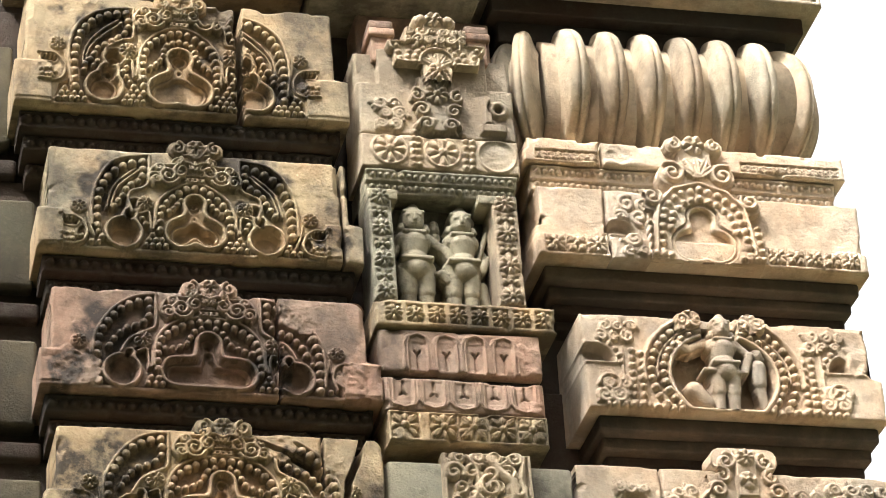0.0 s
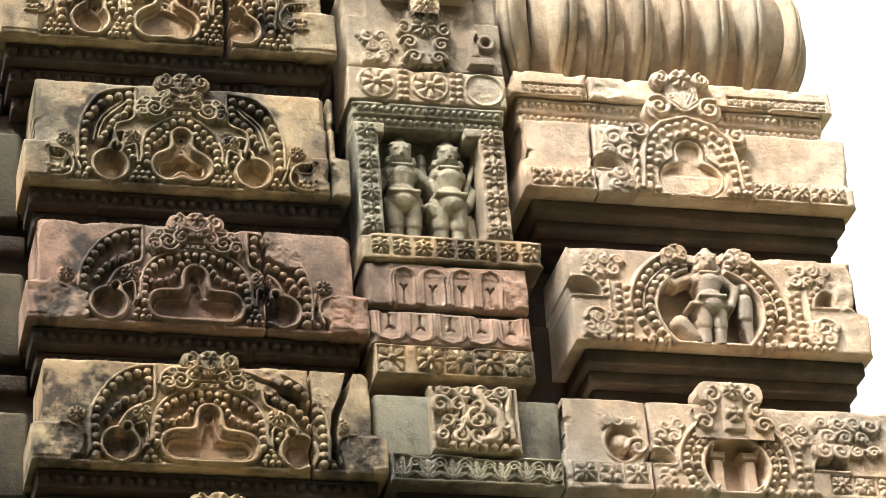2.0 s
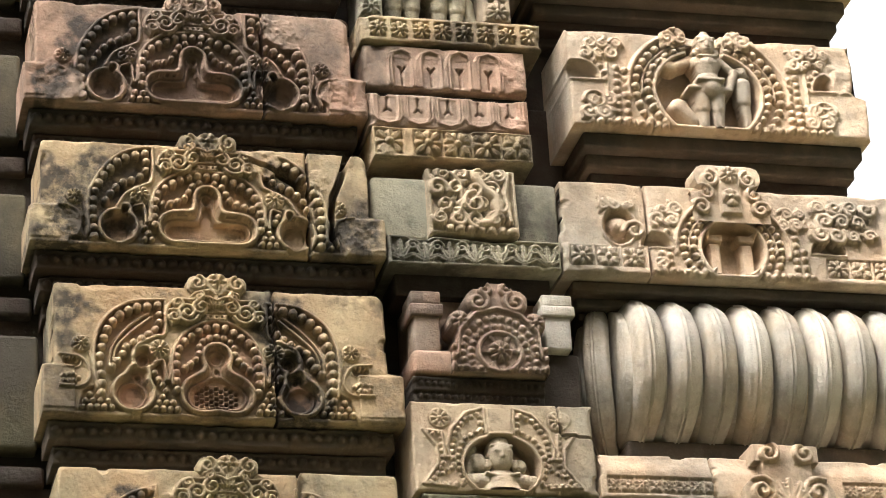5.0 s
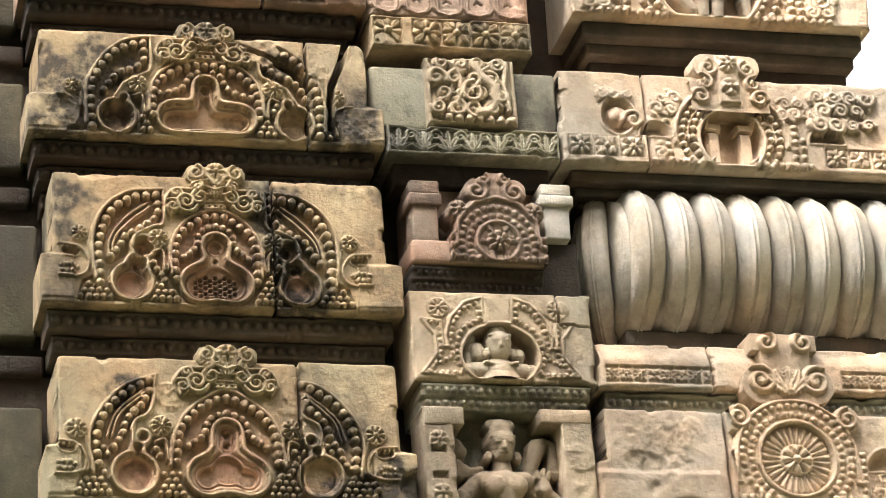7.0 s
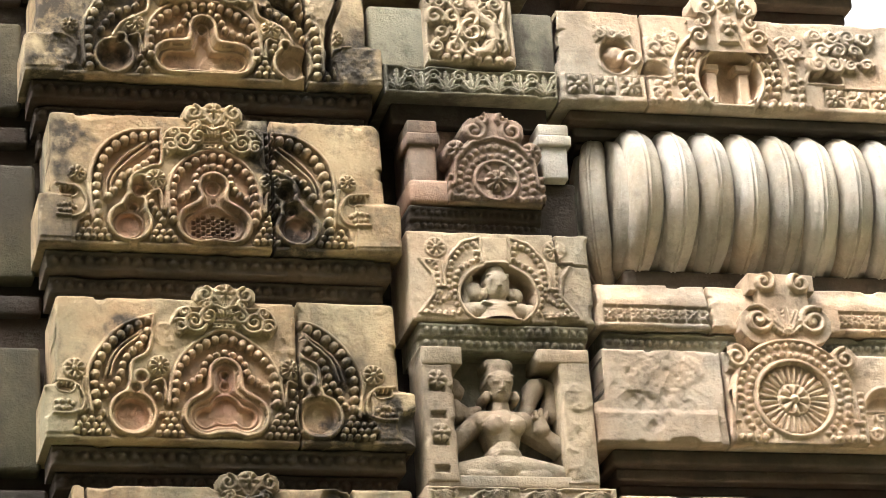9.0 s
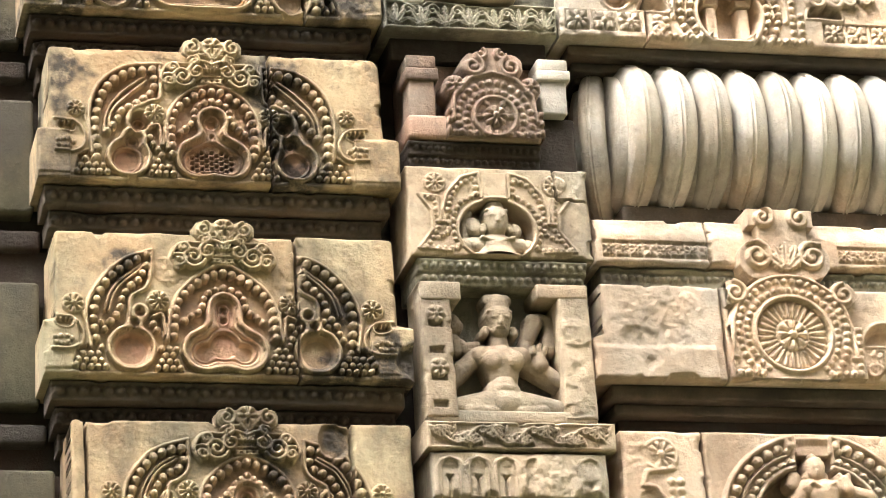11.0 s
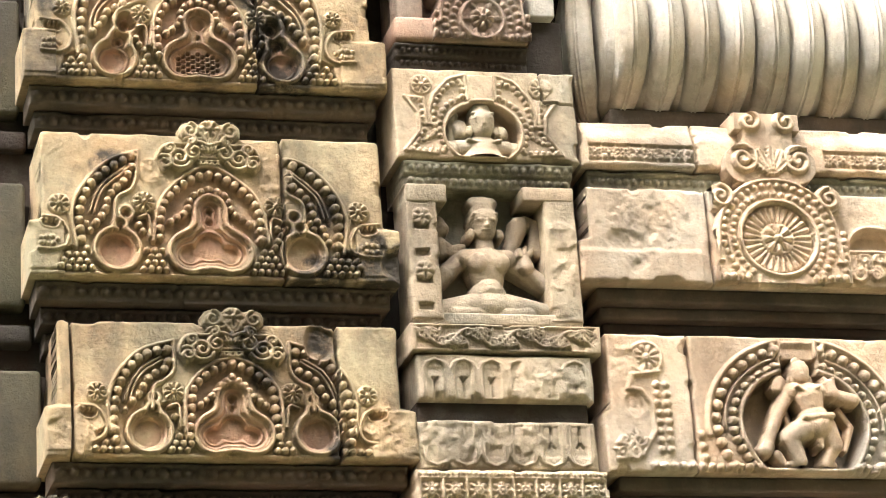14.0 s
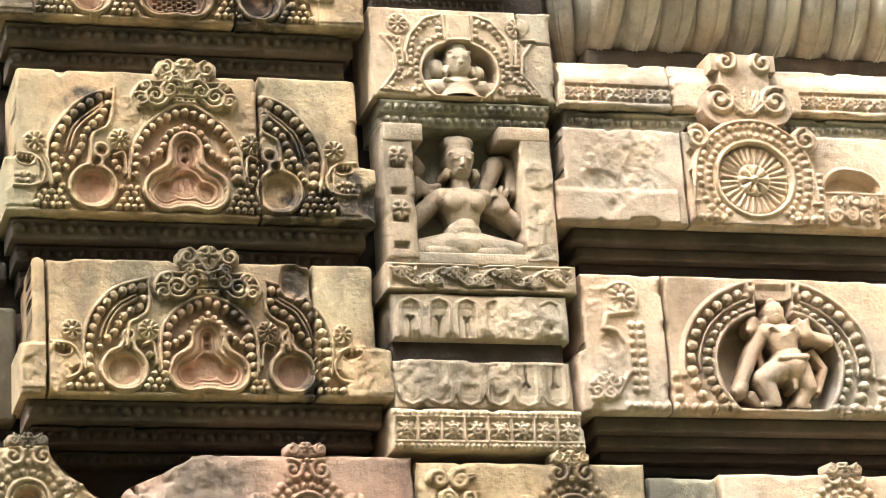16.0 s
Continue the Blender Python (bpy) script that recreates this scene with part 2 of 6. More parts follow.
    def vine(self, u0, u1, z0, z1, n, base=0.0):
        du, zc, a = (u1 - u0) / n, (z0 + z1) / 2, (z1 - z0) * 0.36
        self.sink(u0, u1, z0, z1, 0.010, 0.003)
        base -= 0.010
        self.line([(u, zc + a * math.cos((u - u0) / du * math.pi)) for u in np.linspace(u0, u1, n * 10)], 0.005, 0.014, base)
        for i in range(n):
            u, up = u0 + (i + 0.5) * du, 1 if i % 2 else -1
            foot = zc - up * a * 1.1
            turn = 90 * up
            for q in range(-2, 3):
                self.leaf(u, foot, du * 0.48, turn + q * 34, 0.46, 0.016, base)
            self.ring(u, foot, du * 0.47, 0.004, 0.012, turn - 90, turn + 90, base)
            self.bead(u, foot + up * du * 0.06, du * 0.15, base, 1.6)
            self.scroll(u + du * 0.5, zc + up * a * 0.5, du * 0.17, up, 1.2, 0, 0.004, 0.012, base)

    def foliage(self, u0, u1, z0, z1, seed, size=0.03, base=0.0, tall=0.012):
        """Crowded scrolls and leaves."""
        rng = random.Random(seed)
        z = z0 + size * 0.7
        row = 0
        while z < z1 - size * 0.3:
            u = u0 + size * (0.7 + 0.5 * (row % 2))
            while u < u1 - size * 0.4:
                s = size * rng.uniform(0.75, 1.15)
                self.scroll(u, z, s * 0.75, rng.choice((-1, 1)), rng.uniform(1.1, 1.7), rng.uniform(0, 360), s * 0.27, tall, base)
                for k in range(2):
                    self.leaf(u, z, s * 1.2, rng.uniform(0, 360), 0.45, tall * 0.8, base)
                u += size * 1.45
            z += size * 1.3
            row += 1

    def sink(self, u0, u1, z0, z1, depth, edge=0.004):
        w = self.win(u0 - edge, u1 + edge, z0 - edge, z1 + edge)
        d = np.minimum(np.minimum(self.U[w] - u0, u1 - self.U[w]), np.minimum(self.Z[w] - z0, z1 - self.Z[w]))
        self.H[w] -= depth * smooth(d / edge)

    def swell(self, u0, u1, z0, z1, tall, edge=0.004):
        self.sink(u0, u1, z0, z1, -tall, edge)

    def body(self, limbs, u, z, s, base=0.0, lift=1.0):
        """A worn figure in the round: limbs as tapered rolls (x0, z0, x1, z1, r0, r1, out)."""
        for x0, y0, x1, y1, r0, r1, out in limbs:
            x0, x1, y0, y1, r0, r1, out = u + x0 * s, u + x1 * s, z + y0 * s, z + y1 * s, r0 * s, r1 * s, out * s
            g = max(r0, r1)
            w = self.win(min(x0, x1) - g, max(x0, x1) + g, min(y0, y1) - g, max(y0, y1) + g)
            U, Z = self.U[w], self.Z[w]
            dx, dy = x1 - x0, y1 - y0
            t = np.clip(((U - x0) * dx + (Z - y0) * dy) / (dx * dx + dy * dy + 1e-12), 0, 1)
            r = r0 + (r1 - r0) * t
            d = ((U - x0 - t * dx) ** 2 + (Z - y0 - t * dy) ** 2) / (r * r)
            h = np.where(d < 1, (out + np.sqrt(np.clip(1 - d, 0, 1)) * r) * lift, 0)
            self.raise_(w, h, base)

    def keep(self, circles=(), boxes=()):
        """Cuts the plate to the outline that these circles and boxes make together."""
        inside = np.zeros(self.U.shape, bool)
        for a, b, r in circles:
            inside |= np.hypot(self.U - a, self.Z - b) < r
        for a, b, c, d in boxes:
            inside |= (self.U >= a) & (self.U <= b) & (self.Z >= c) & (self.Z <= d)
        self.M = inside if self.M is None else self.M | inside

    def worn(self, spots):
        """Breaks the carving away in spots (u, z, radius, depth)."""
        for u, z, r, deep in spots:
            d = np.hypot(self.U - u, self.Z - z) / r + (value_noise(self.U, self.Z, 0.03, self.seed) - 0.5) * 0.8
            k = smooth((1 - d) * 2.5)
            rough = (value_noise(self.U, self.Z, 0.022, self.seed + 5) + 0.5 * value_noise(self.U, self.Z, 0.009, self.seed + 6)) * 0.007
            self.H = self.H * (1 - k) + (rough - deep) * k

    def soot(self, spots):
        """Black rain wash in spots (u, z, radius), drawn out downwards."""
        for u, z, r in spots:
            d = np.hypot(self.U - u, (self.Z - z) * np.where(self.Z < z, 0.7, 1.2)) / r + (value_noise(self.U, self.Z, 0.05, self.seed + 11) - 0.5) * 1.1 + (value_noise(self.U, self.Z, 0.017, self.seed + 12) - 0.5) * 0.5
            self.S = np.maximum(self.S, smooth((1.15 - d) * 1.8))

    def round_top(self, left=0.0, right=0.0):
        d = self.b[3] - self.Z[:, 0]
        for r, side in ((left, 0), (right, 1)):
            if r:
                x = r - np.sqrt(np.clip(r * r - np.clip(r - d, 0, r) ** 2, 0, None))
                if side:
                    self.hi = self.hi - x
                else:
                    self.lo = self.lo + x

    def crack(self, pts, width=0.006, depth=0.08):
        p = [(u + random.uniform(-.3, .3) * width, z) for u, z in pts]
        self.line(p, width, depth, groove=True)

    def step_sides(self, z_cut, left=0.0, right=0.0, soft=0.012):
        """Pulls the ends in above a height, so that the foot of the block stands out."""
        k = smooth((self.Z[:, 0] - z_cut) / soft)
        self.lo = self.b[0] + left * k
        self.hi = self.b[1] - right * k

    def build(self, name, material, parent, thick=0.22, out=0.0, label="", edge=0.010, rough=1.0):
        U, Z, H = self.U.copy(), self.Z, self.H.copy()
        lo, hi = self.lo[:, None], self.hi[:, None]
        sd = self.seed * 7
        H += rough * (0.005 * (value_noise(U, Z, 0.07, sd) - 0.5) + 0.0022 * (value_noise(U, Z, 0.018, sd + 1) - 0.5) + 0.0012 * (value_noise(U, Z, 0.007, sd + 2) - 0.5))
        if self.M is None:
            d = np.minimum(np.minimum(U - lo, hi - U), np.minimum(Z - self.b[2], self.b[3] - Z))
            r = edge * (0.5 + 1.3 * value_noise(U, Z, 0.05, sd + 3) ** 2)
            chip = smooth((value_noise(U, Z, 0.045, sd + 4) - 0.72) * 6) * 0.02
            r = r + chip
            q = np.clip((r - d) / r, 0, 1)
            H -= r * (1 - np.sqrt(1 - q * q * 0.98))
            U = np.clip(U, lo, hi)
            pad = lambda a: np.pad(a, 1, mode="edge")
            U, Z, P, S = pad(U), pad(Z), pad(self.P), pad(self.S)
            H = np.pad(H, 1, constant_values=-thick)
            cut = None
        else:
            P, S = self.P, self.S
            H = np.where(self.M, H, -thick)
            cut = self.M
        nz, nu = U.shape
        V = np.stack([U, LEAN_BACK * (Z - LEVEL) - out - H, Z], axis=-1).reshape(-1, 3)
        idx = np.arange(nz * nu).reshape(nz, nu)
        F = np.stack([idx[:-1, :-1], idx[:-1, 1:], idx[1:, 1:], idx[1:, :-1]], axis=-1).reshape(-1, 4)
        if cut is not None:
            c = cut
            any_ = (c[:-1, :-1] | c[:-1, 1:] | c[1:, 1:] | c[1:, :-1]).reshape(-1)
            F = F[any_]
        u0, u1, z0, z1 = U.min(), U.max(), Z.min(), Z.max()
        me = bpy.data.meshes.new(name)
        me.vertices.add(len(V))
        me.vertices.foreach_set("co", V.ravel())
        if cut is None:
            F = np.vstack([F, [[idx[0, 0], idx[-1, 0], idx[-1, -1], idx[0, -1]]]])
        me.loops.add(F.size)
        me.loops.foreach_set("vertex_index", F.ravel())
        me.polygons.add(len(F))
        me.polygons.foreach_set("loop_start", np.arange(0, F.size, 4))
        me.polygons.foreach_set("use_smooth", np.ones(len(F), bool))
        at = me.attributes.new("pigment", "FLOAT", "POINT")
        at.data.foreach_set("value", P.ravel().astype(np.float32))
        at = me.attributes.new("soot", "FLOAT", "POINT")
        at.data.foreach_set("value", S.ravel().astype(np.float32))
        me.update()
        me.validate()
        me.materials.append(material)
        ob = new(name, me)
        under(ob, parent)
        if label:
            tagged(ob, label)
        return ob


def thing(name, u, z, label, category, group="", kind=""):
    ob = new(name)
    ob.empty_display_size = 0.1
    ob.location = (u, LEAN_BACK * (z - LEVEL), z)
    return tagged(ob, label, category, group, kind)


def part(name, bm, material, parent, label="", flat=False):
    me = bpy.data.meshes.new(name)
    bm.to_mesh(me)
    bm.free()
    me.materials.append(material)
    if not flat:
        for p in me.polygons:
            p.use_smooth = True
    ob = new(name, me)
    under(ob, parent)
    if label:
        tagged(ob, label)
    return ob


def face_y(z, out=0.0):
    return LEAN_BACK * (z - LEVEL) - out


def block(name, u0, u1, z0, z1, out, deep, material, parent, label="", bevel=0.012):
    """A plain dressed block with worn edges."""
    bm = bmesh.new()
    bmesh.ops.create_cube(bm, size=1)
    zc = (z0 + z1) / 2
    for v in bm.verts:
        v.co = ((u0 + u1) / 2 + v.co.x * (u1 - u0), face_y(zc, out) + deep * (v.co.y + 0.5), zc + v.co.z * (z1 - z0))
    bmesh.ops.bevel(bm, geom=bm.edges[:], offset=bevel, segments=3, affect="EDGES", profile=0.5)
    ob = part(name, bm, material, parent, label)
    ob.data.set_sharp_from_angle(angle=radians(50))
    return ob

# ---- large structure ----
def structure():
    ground = bmesh.new()
    bmesh.ops.create_grid(ground, x_segments=60, y_segments=60, size=1)
    for v in ground.verts:
        v.co = (math.copysign(abs(v.co.x) ** 4 * 1500, v.co.x), math.copysign(abs(v.co.y) ** 4 * 1500, v.co.y), 0)
    me = bpy.data.meshes.new("ground")
    ground.to_mesh(me)
    ground.free()
    me.materials.append(GRASS)
    tagged(new("ground", me), "short dry grass of the temple court", "ground", kind="structure")
    # bright hazy sky low behind the tower
    haze_bank = bmesh.new()
    rings = [[haze_bank.verts.new((1200 * math.sin(radians(a)), 1200 * math.cos(radians(a)), z)) for a in range(-85, 86, 5)] for z in (0, 400, 800, 1200)]
    for lower, upper in zip(rings[:-1], rings[1:]):
        for i in range(len(lower) - 1):
            haze_bank.faces.new((lower[i], lower[i + 1], upper[i + 1], upper[i]))
    me = bpy.data.meshes.new("backdrop")
    haze_bank.to_mesh(me)
    haze_bank.free()
    me.materials.append(HAZE)
    tagged(new("backdrop", me), "bright white hazy sky far behind the tower", "sky", kind="structure")
    core = thing("wall_core", 0, 2.6, "inner masonry of the tower behind the carved courses, painted dark as shade", "wall", kind="structure")
    # the inner masonry rises in courses, each set a little back, with shade in its colour
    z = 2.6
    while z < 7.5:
        block("course", -1.9, 1.12, z, z + 0.298, -0.26, 1.9, DEEP_SHADE, core, bevel=0.006)
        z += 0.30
    foot = thing("wall_foot", 0, 0, "plain lower masonry that carries the carved tower", "wall", kind="structure")
    for i in range(8):
        block("course", -2.2 + 0.02 * i, 1.75 - 0.02 * i, i * 0.325, i * 0.325 + 0.323, 0.05 - 0.01 * i, 2.4, MOSSY, foot, bevel=0.01)


    # unseen walls, added to keep sun off the left and block low sky
    light_blocker = thing("wall_light_blocker", -14, -16, "unseen plain walls added to shade the left side and block low sky", "wall", kind="structure")
    bm = bmesh.new()
    for k in range(18):
        g = bmesh.ops.create_cube(bm, size=1)["verts"]
        for v in g:
            v.co = (-22.2 + v.co.x * (23.2 - 0.03 * k), -14.5 + v.co.y * (10.0 - 0.03 * k), 0.75 + 1.5 * k + v.co.z * 1.5)
    for x0, x1, y0, y1, h in ((-10.8, 16, -16, -13, 15.0), (13, 16, -13, 6, 12.0), (-37, -34, -19, 20, 10.5)):
        g = bmesh.ops.create_cube(bm, size=1)["verts"]
        for v in g:
            v.co = ((x0 + x1) / 2 + v.co.x * (x1 - x0), (y0 + y1) / 2 + v.co.y * (y1 - y0), h / 2 + v.co.z * h)
    part("stone_wall", bm, MOSSY, light_blocker, flat=True)


structure()


# ---- the carved arch pattern of the window slabs ----
# Curves of one half of each design, in millimetres from the middle line and the foot of the slab; the other half mirrors it.
# edge: outer fillet of the side band; fold: where it turns back into the side bowl; outer, inner: bead rows of the side band;
# hood: fillet over the middle opening; row, row2: its bead rows; bowl, hole: circles of the sinkings; bud, end: rosettes.
DESIGNS = {
    "round": dict(
        edge=[(-282, 70), (-283, 141), (-270, 207), (-242, 262), (-200, 297), (-125, 310)], fold=[(-125, 310), (-126, 228), (-139, 203), (-175, 187), (-183, 158), (-174, 118)],
        outer=[(-268, 68), (-268, 101), (-266, 151), (-255, 199), (-227, 244), (-188, 274), (-143, 287)], inner=[(-141, 262), (-148, 228), (-180, 204), (-200, 168), (-222, 134)],
        hood=[(-110, 80), (-110, 117), (-96, 165), (-60, 200), (-28, 217), (0, 223)], row=[(-97, 66), (-96, 109), (-91, 137), (-73, 163), (-49, 186), (-23, 203), (0, 208)], row2=[(-73, 128), (-53, 146), (-38, 168)],
        bowl=[(-196, 54, 45), (-178, 112, 14), (-164, 146, 17)], hole=[(0, 158, 25), (0, 120, 22), (0, 82, 42), (-36, 62, 42), (36, 62, 42)], bud=(-137, 149, 21), end=(-318, 128, 21)),
    "wide": dict(
        edge=[(-309, 30), (-311, 93), (-305, 154), (-279, 209), (-241, 256), (-195, 284), (-141, 293)], fold=[(-141, 293), (-142, 200), (-165, 177), (-210, 151), (-233, 112)],
        outer=[(-295, 18), (-297, 111), (-290, 155), (-275, 191), (-255, 219), (-232, 244), (-197, 264), (-160, 273)], inner=[(-157, 249), (-161, 217), (-189, 197), (-219, 184), (-246, 158), (-264, 128)],
        hood=[(-148, 70), (-146, 112), (-138, 156), (-112, 193), (-73, 216), (0, 229)], row=[(-138, 60), (-137, 112), (-130, 149), (-106, 176), (-80, 193), (-50, 206), (-20, 213), (0, 213)], row2=[(-118, 124), (-97, 128), (-67, 139), (-51, 156), (-44, 177), (-20, 193)],
        bowl=[(-232, 54, 45), (-214, 106, 10)], hole=[(0, 150, 28), (0, 120, 28), (0, 92, 34)] + [(x, 58, 40) for x in (-84, -56, -28, 0, 28, 56, 84)], bud=(-176, 150, 23), end=(-345, 136, 20)),
    "open": dict(
        edge=[(-304, 66), (-312, 138), (-308, 202), (-286, 258), (-249, 294), (-199, 316), (-129, 322)], fold=[(-129, 322), (-131, 229), (-158, 216), (-202, 190), (-212, 160)],
        outer=[(-294, 53), (-293, 84), (-297, 139), (-291, 187), (-279, 227), (-261, 256), (-235, 280), (-199, 298), (-148, 306)], inner=[(-144, 281), (-147, 249), (-173, 222), (-201, 202), (-231, 183), (-243, 157), (-267, 128)],
        hood=[(-114, 85), (-116, 147), (-104, 195), (-74, 236), (-37, 259), (0, 268)], row=[(-103, 70), (-105, 131), (-100, 171), (-85, 204), (-64, 222), (-38, 240), (-14, 250), (0, 250)], row2=[(-82, 132), (-62, 149), (-47, 169), (-44, 193), (-29, 214), (0, 222)],
        bowl=[(-213, 62, 48), (-200, 112, 24), (-184, 160, 27)], hole=[(0, 167, 32), (0, 130, 22), (0, 76, 54), (-40, 62, 47), (40, 62, 47)], bud=(-146, 182, 24), end=(-344, 189, 21)),
    "low": dict(
        edge=[(-330, 70), (-340, 165), (-304, 243), (-247, 300), (-175, 327)], fold=[(-175, 327), (-178, 280), (-191, 227), (-229, 200), (-233, 150)],
        outer=[(-317, 90), (-322, 156), (-309, 205), (-288, 243), (-254, 275), (-220, 297), (-190, 315)], inner=[(-190, 285), (-208, 249), (-234, 224), (-250, 200), (-259, 165), (-280, 135)],
        hood=[(-142, 90), (-133, 161), (-111, 214), (-75, 253), (-28, 285), (0, 293)], row=[(-126, 100), (-122, 154), (-116, 184), (-96, 214), (-68, 241), (-30, 264), (0, 271)], row2=[(-98, 142), (-78, 157), (-56, 172), (-52, 195), (-38, 216), (-18, 226), (0, 231)],
        bowl=[(-230, 68, 52), (-222, 134, 12), (-208, 162, 13)], hole=[(0, 178, 33), (0, 150, 33), (0, 86, 60), (-50, 66, 48), (50, 66, 48)], bud=(-163, 190, 25), end=(-370, 180, 26)),
    "plain": dict(
        edge=[(-296, 60), (-301, 129), (-288, 187), (-260, 230), (-218, 267), (-142, 292)], fold=[(-142, 292), (-142, 219), (-166, 189), (-190, 174), (-196, 120)],
        outer=[(-284, 40), (-289, 101), (-284, 137), (-277, 165), (-265, 194), (-245, 226), (-224, 248), (-191, 263), (-157, 269)], inner=[(-154, 240), (-165, 218), (-192, 206), (-213, 181), (-224, 157), (-243, 138)],
        hood=[(-117, 60), (-117, 133), (-106, 176), (-77, 213), (-42, 237), (0, 251)], row=[(-108, 50), (-103, 98), (-100, 133), (-98, 162), (-88, 184), (-60, 208), (-36, 223), (0, 236)], row2=[(-80, 130), (-60, 145), (-43, 160), (-28, 182), (0, 203)],
        bowl=[(-204, 62, 50), (-194, 118, 11), (-192, 146, 9)], hole=[(0, 150, 34), (0, 126, 33), (0, 76, 56), (-46, 58, 45), (46, 58, 45)], bud=(-144, 161, 24), end=(-328, 157, 24)),
}


def flow(pts, n=6):
    """A smooth line through a few turning points."""
    p = np.array(pts, float)
    p = np.vstack([2 * p[0] - p[1], p, 2 * p[-1] - p[-2]])
    t = np.linspace(0, 1, n, endpoint=False)[:, None]
    run = [0.5 * (2 * b + (c - a) * t + (2 * a - 5 * b + 4 * c - d) * t ** 2 + (3 * b - a - 3 * c + d) * t ** 3) for a, b, c, d in zip(p[:-3], p[1:-2], p[2:-1], p[3:])]
    return np.vstack(run + [p[-2:-1]])


def inside(U, Z, pts):
    """Which places lie inside a closed outline."""
    hit = np.zeros(U.shape, bool)
    for (a, b), (c, d) in zip(pts, np.roll(pts, -1, axis=0)):
        if b != d:
            hit ^= ((b > Z) != (d > Z)) & (U < (c - a) * (Z - b) / (d - b) + a)
    return hit


def fill_beads(R, area, r):
    """Crowds small beads into what is still free of an area."""
    lo, hi = area.min(axis=0), area.max(axis=0)
    row = 0
    z = lo[1] + r
    while z < hi[1]:
        u = lo[0] + r * (1 + row % 2)
        while u < hi[0]:
            du, dz = random.uniform(-.15, .15) * r, random.uniform(-.1, .1) * r
            if inside(np.array([u]), np.array([z]), area)[0]:
                w = R.win(u - r * 0.75, u + r * 0.75, z - r * 0.75, z + r * 0.75)
                h = R.H[w]
                if h.size and h.max() < 0.004 and h.min() > -0.004 and R.P[w].max() < 0.02:
                    R.bead(u + du, z + dz, r * random.uniform(0.88, 1.05))
            u += 2.15 * r
        z += 1.95 * r
        row += 1


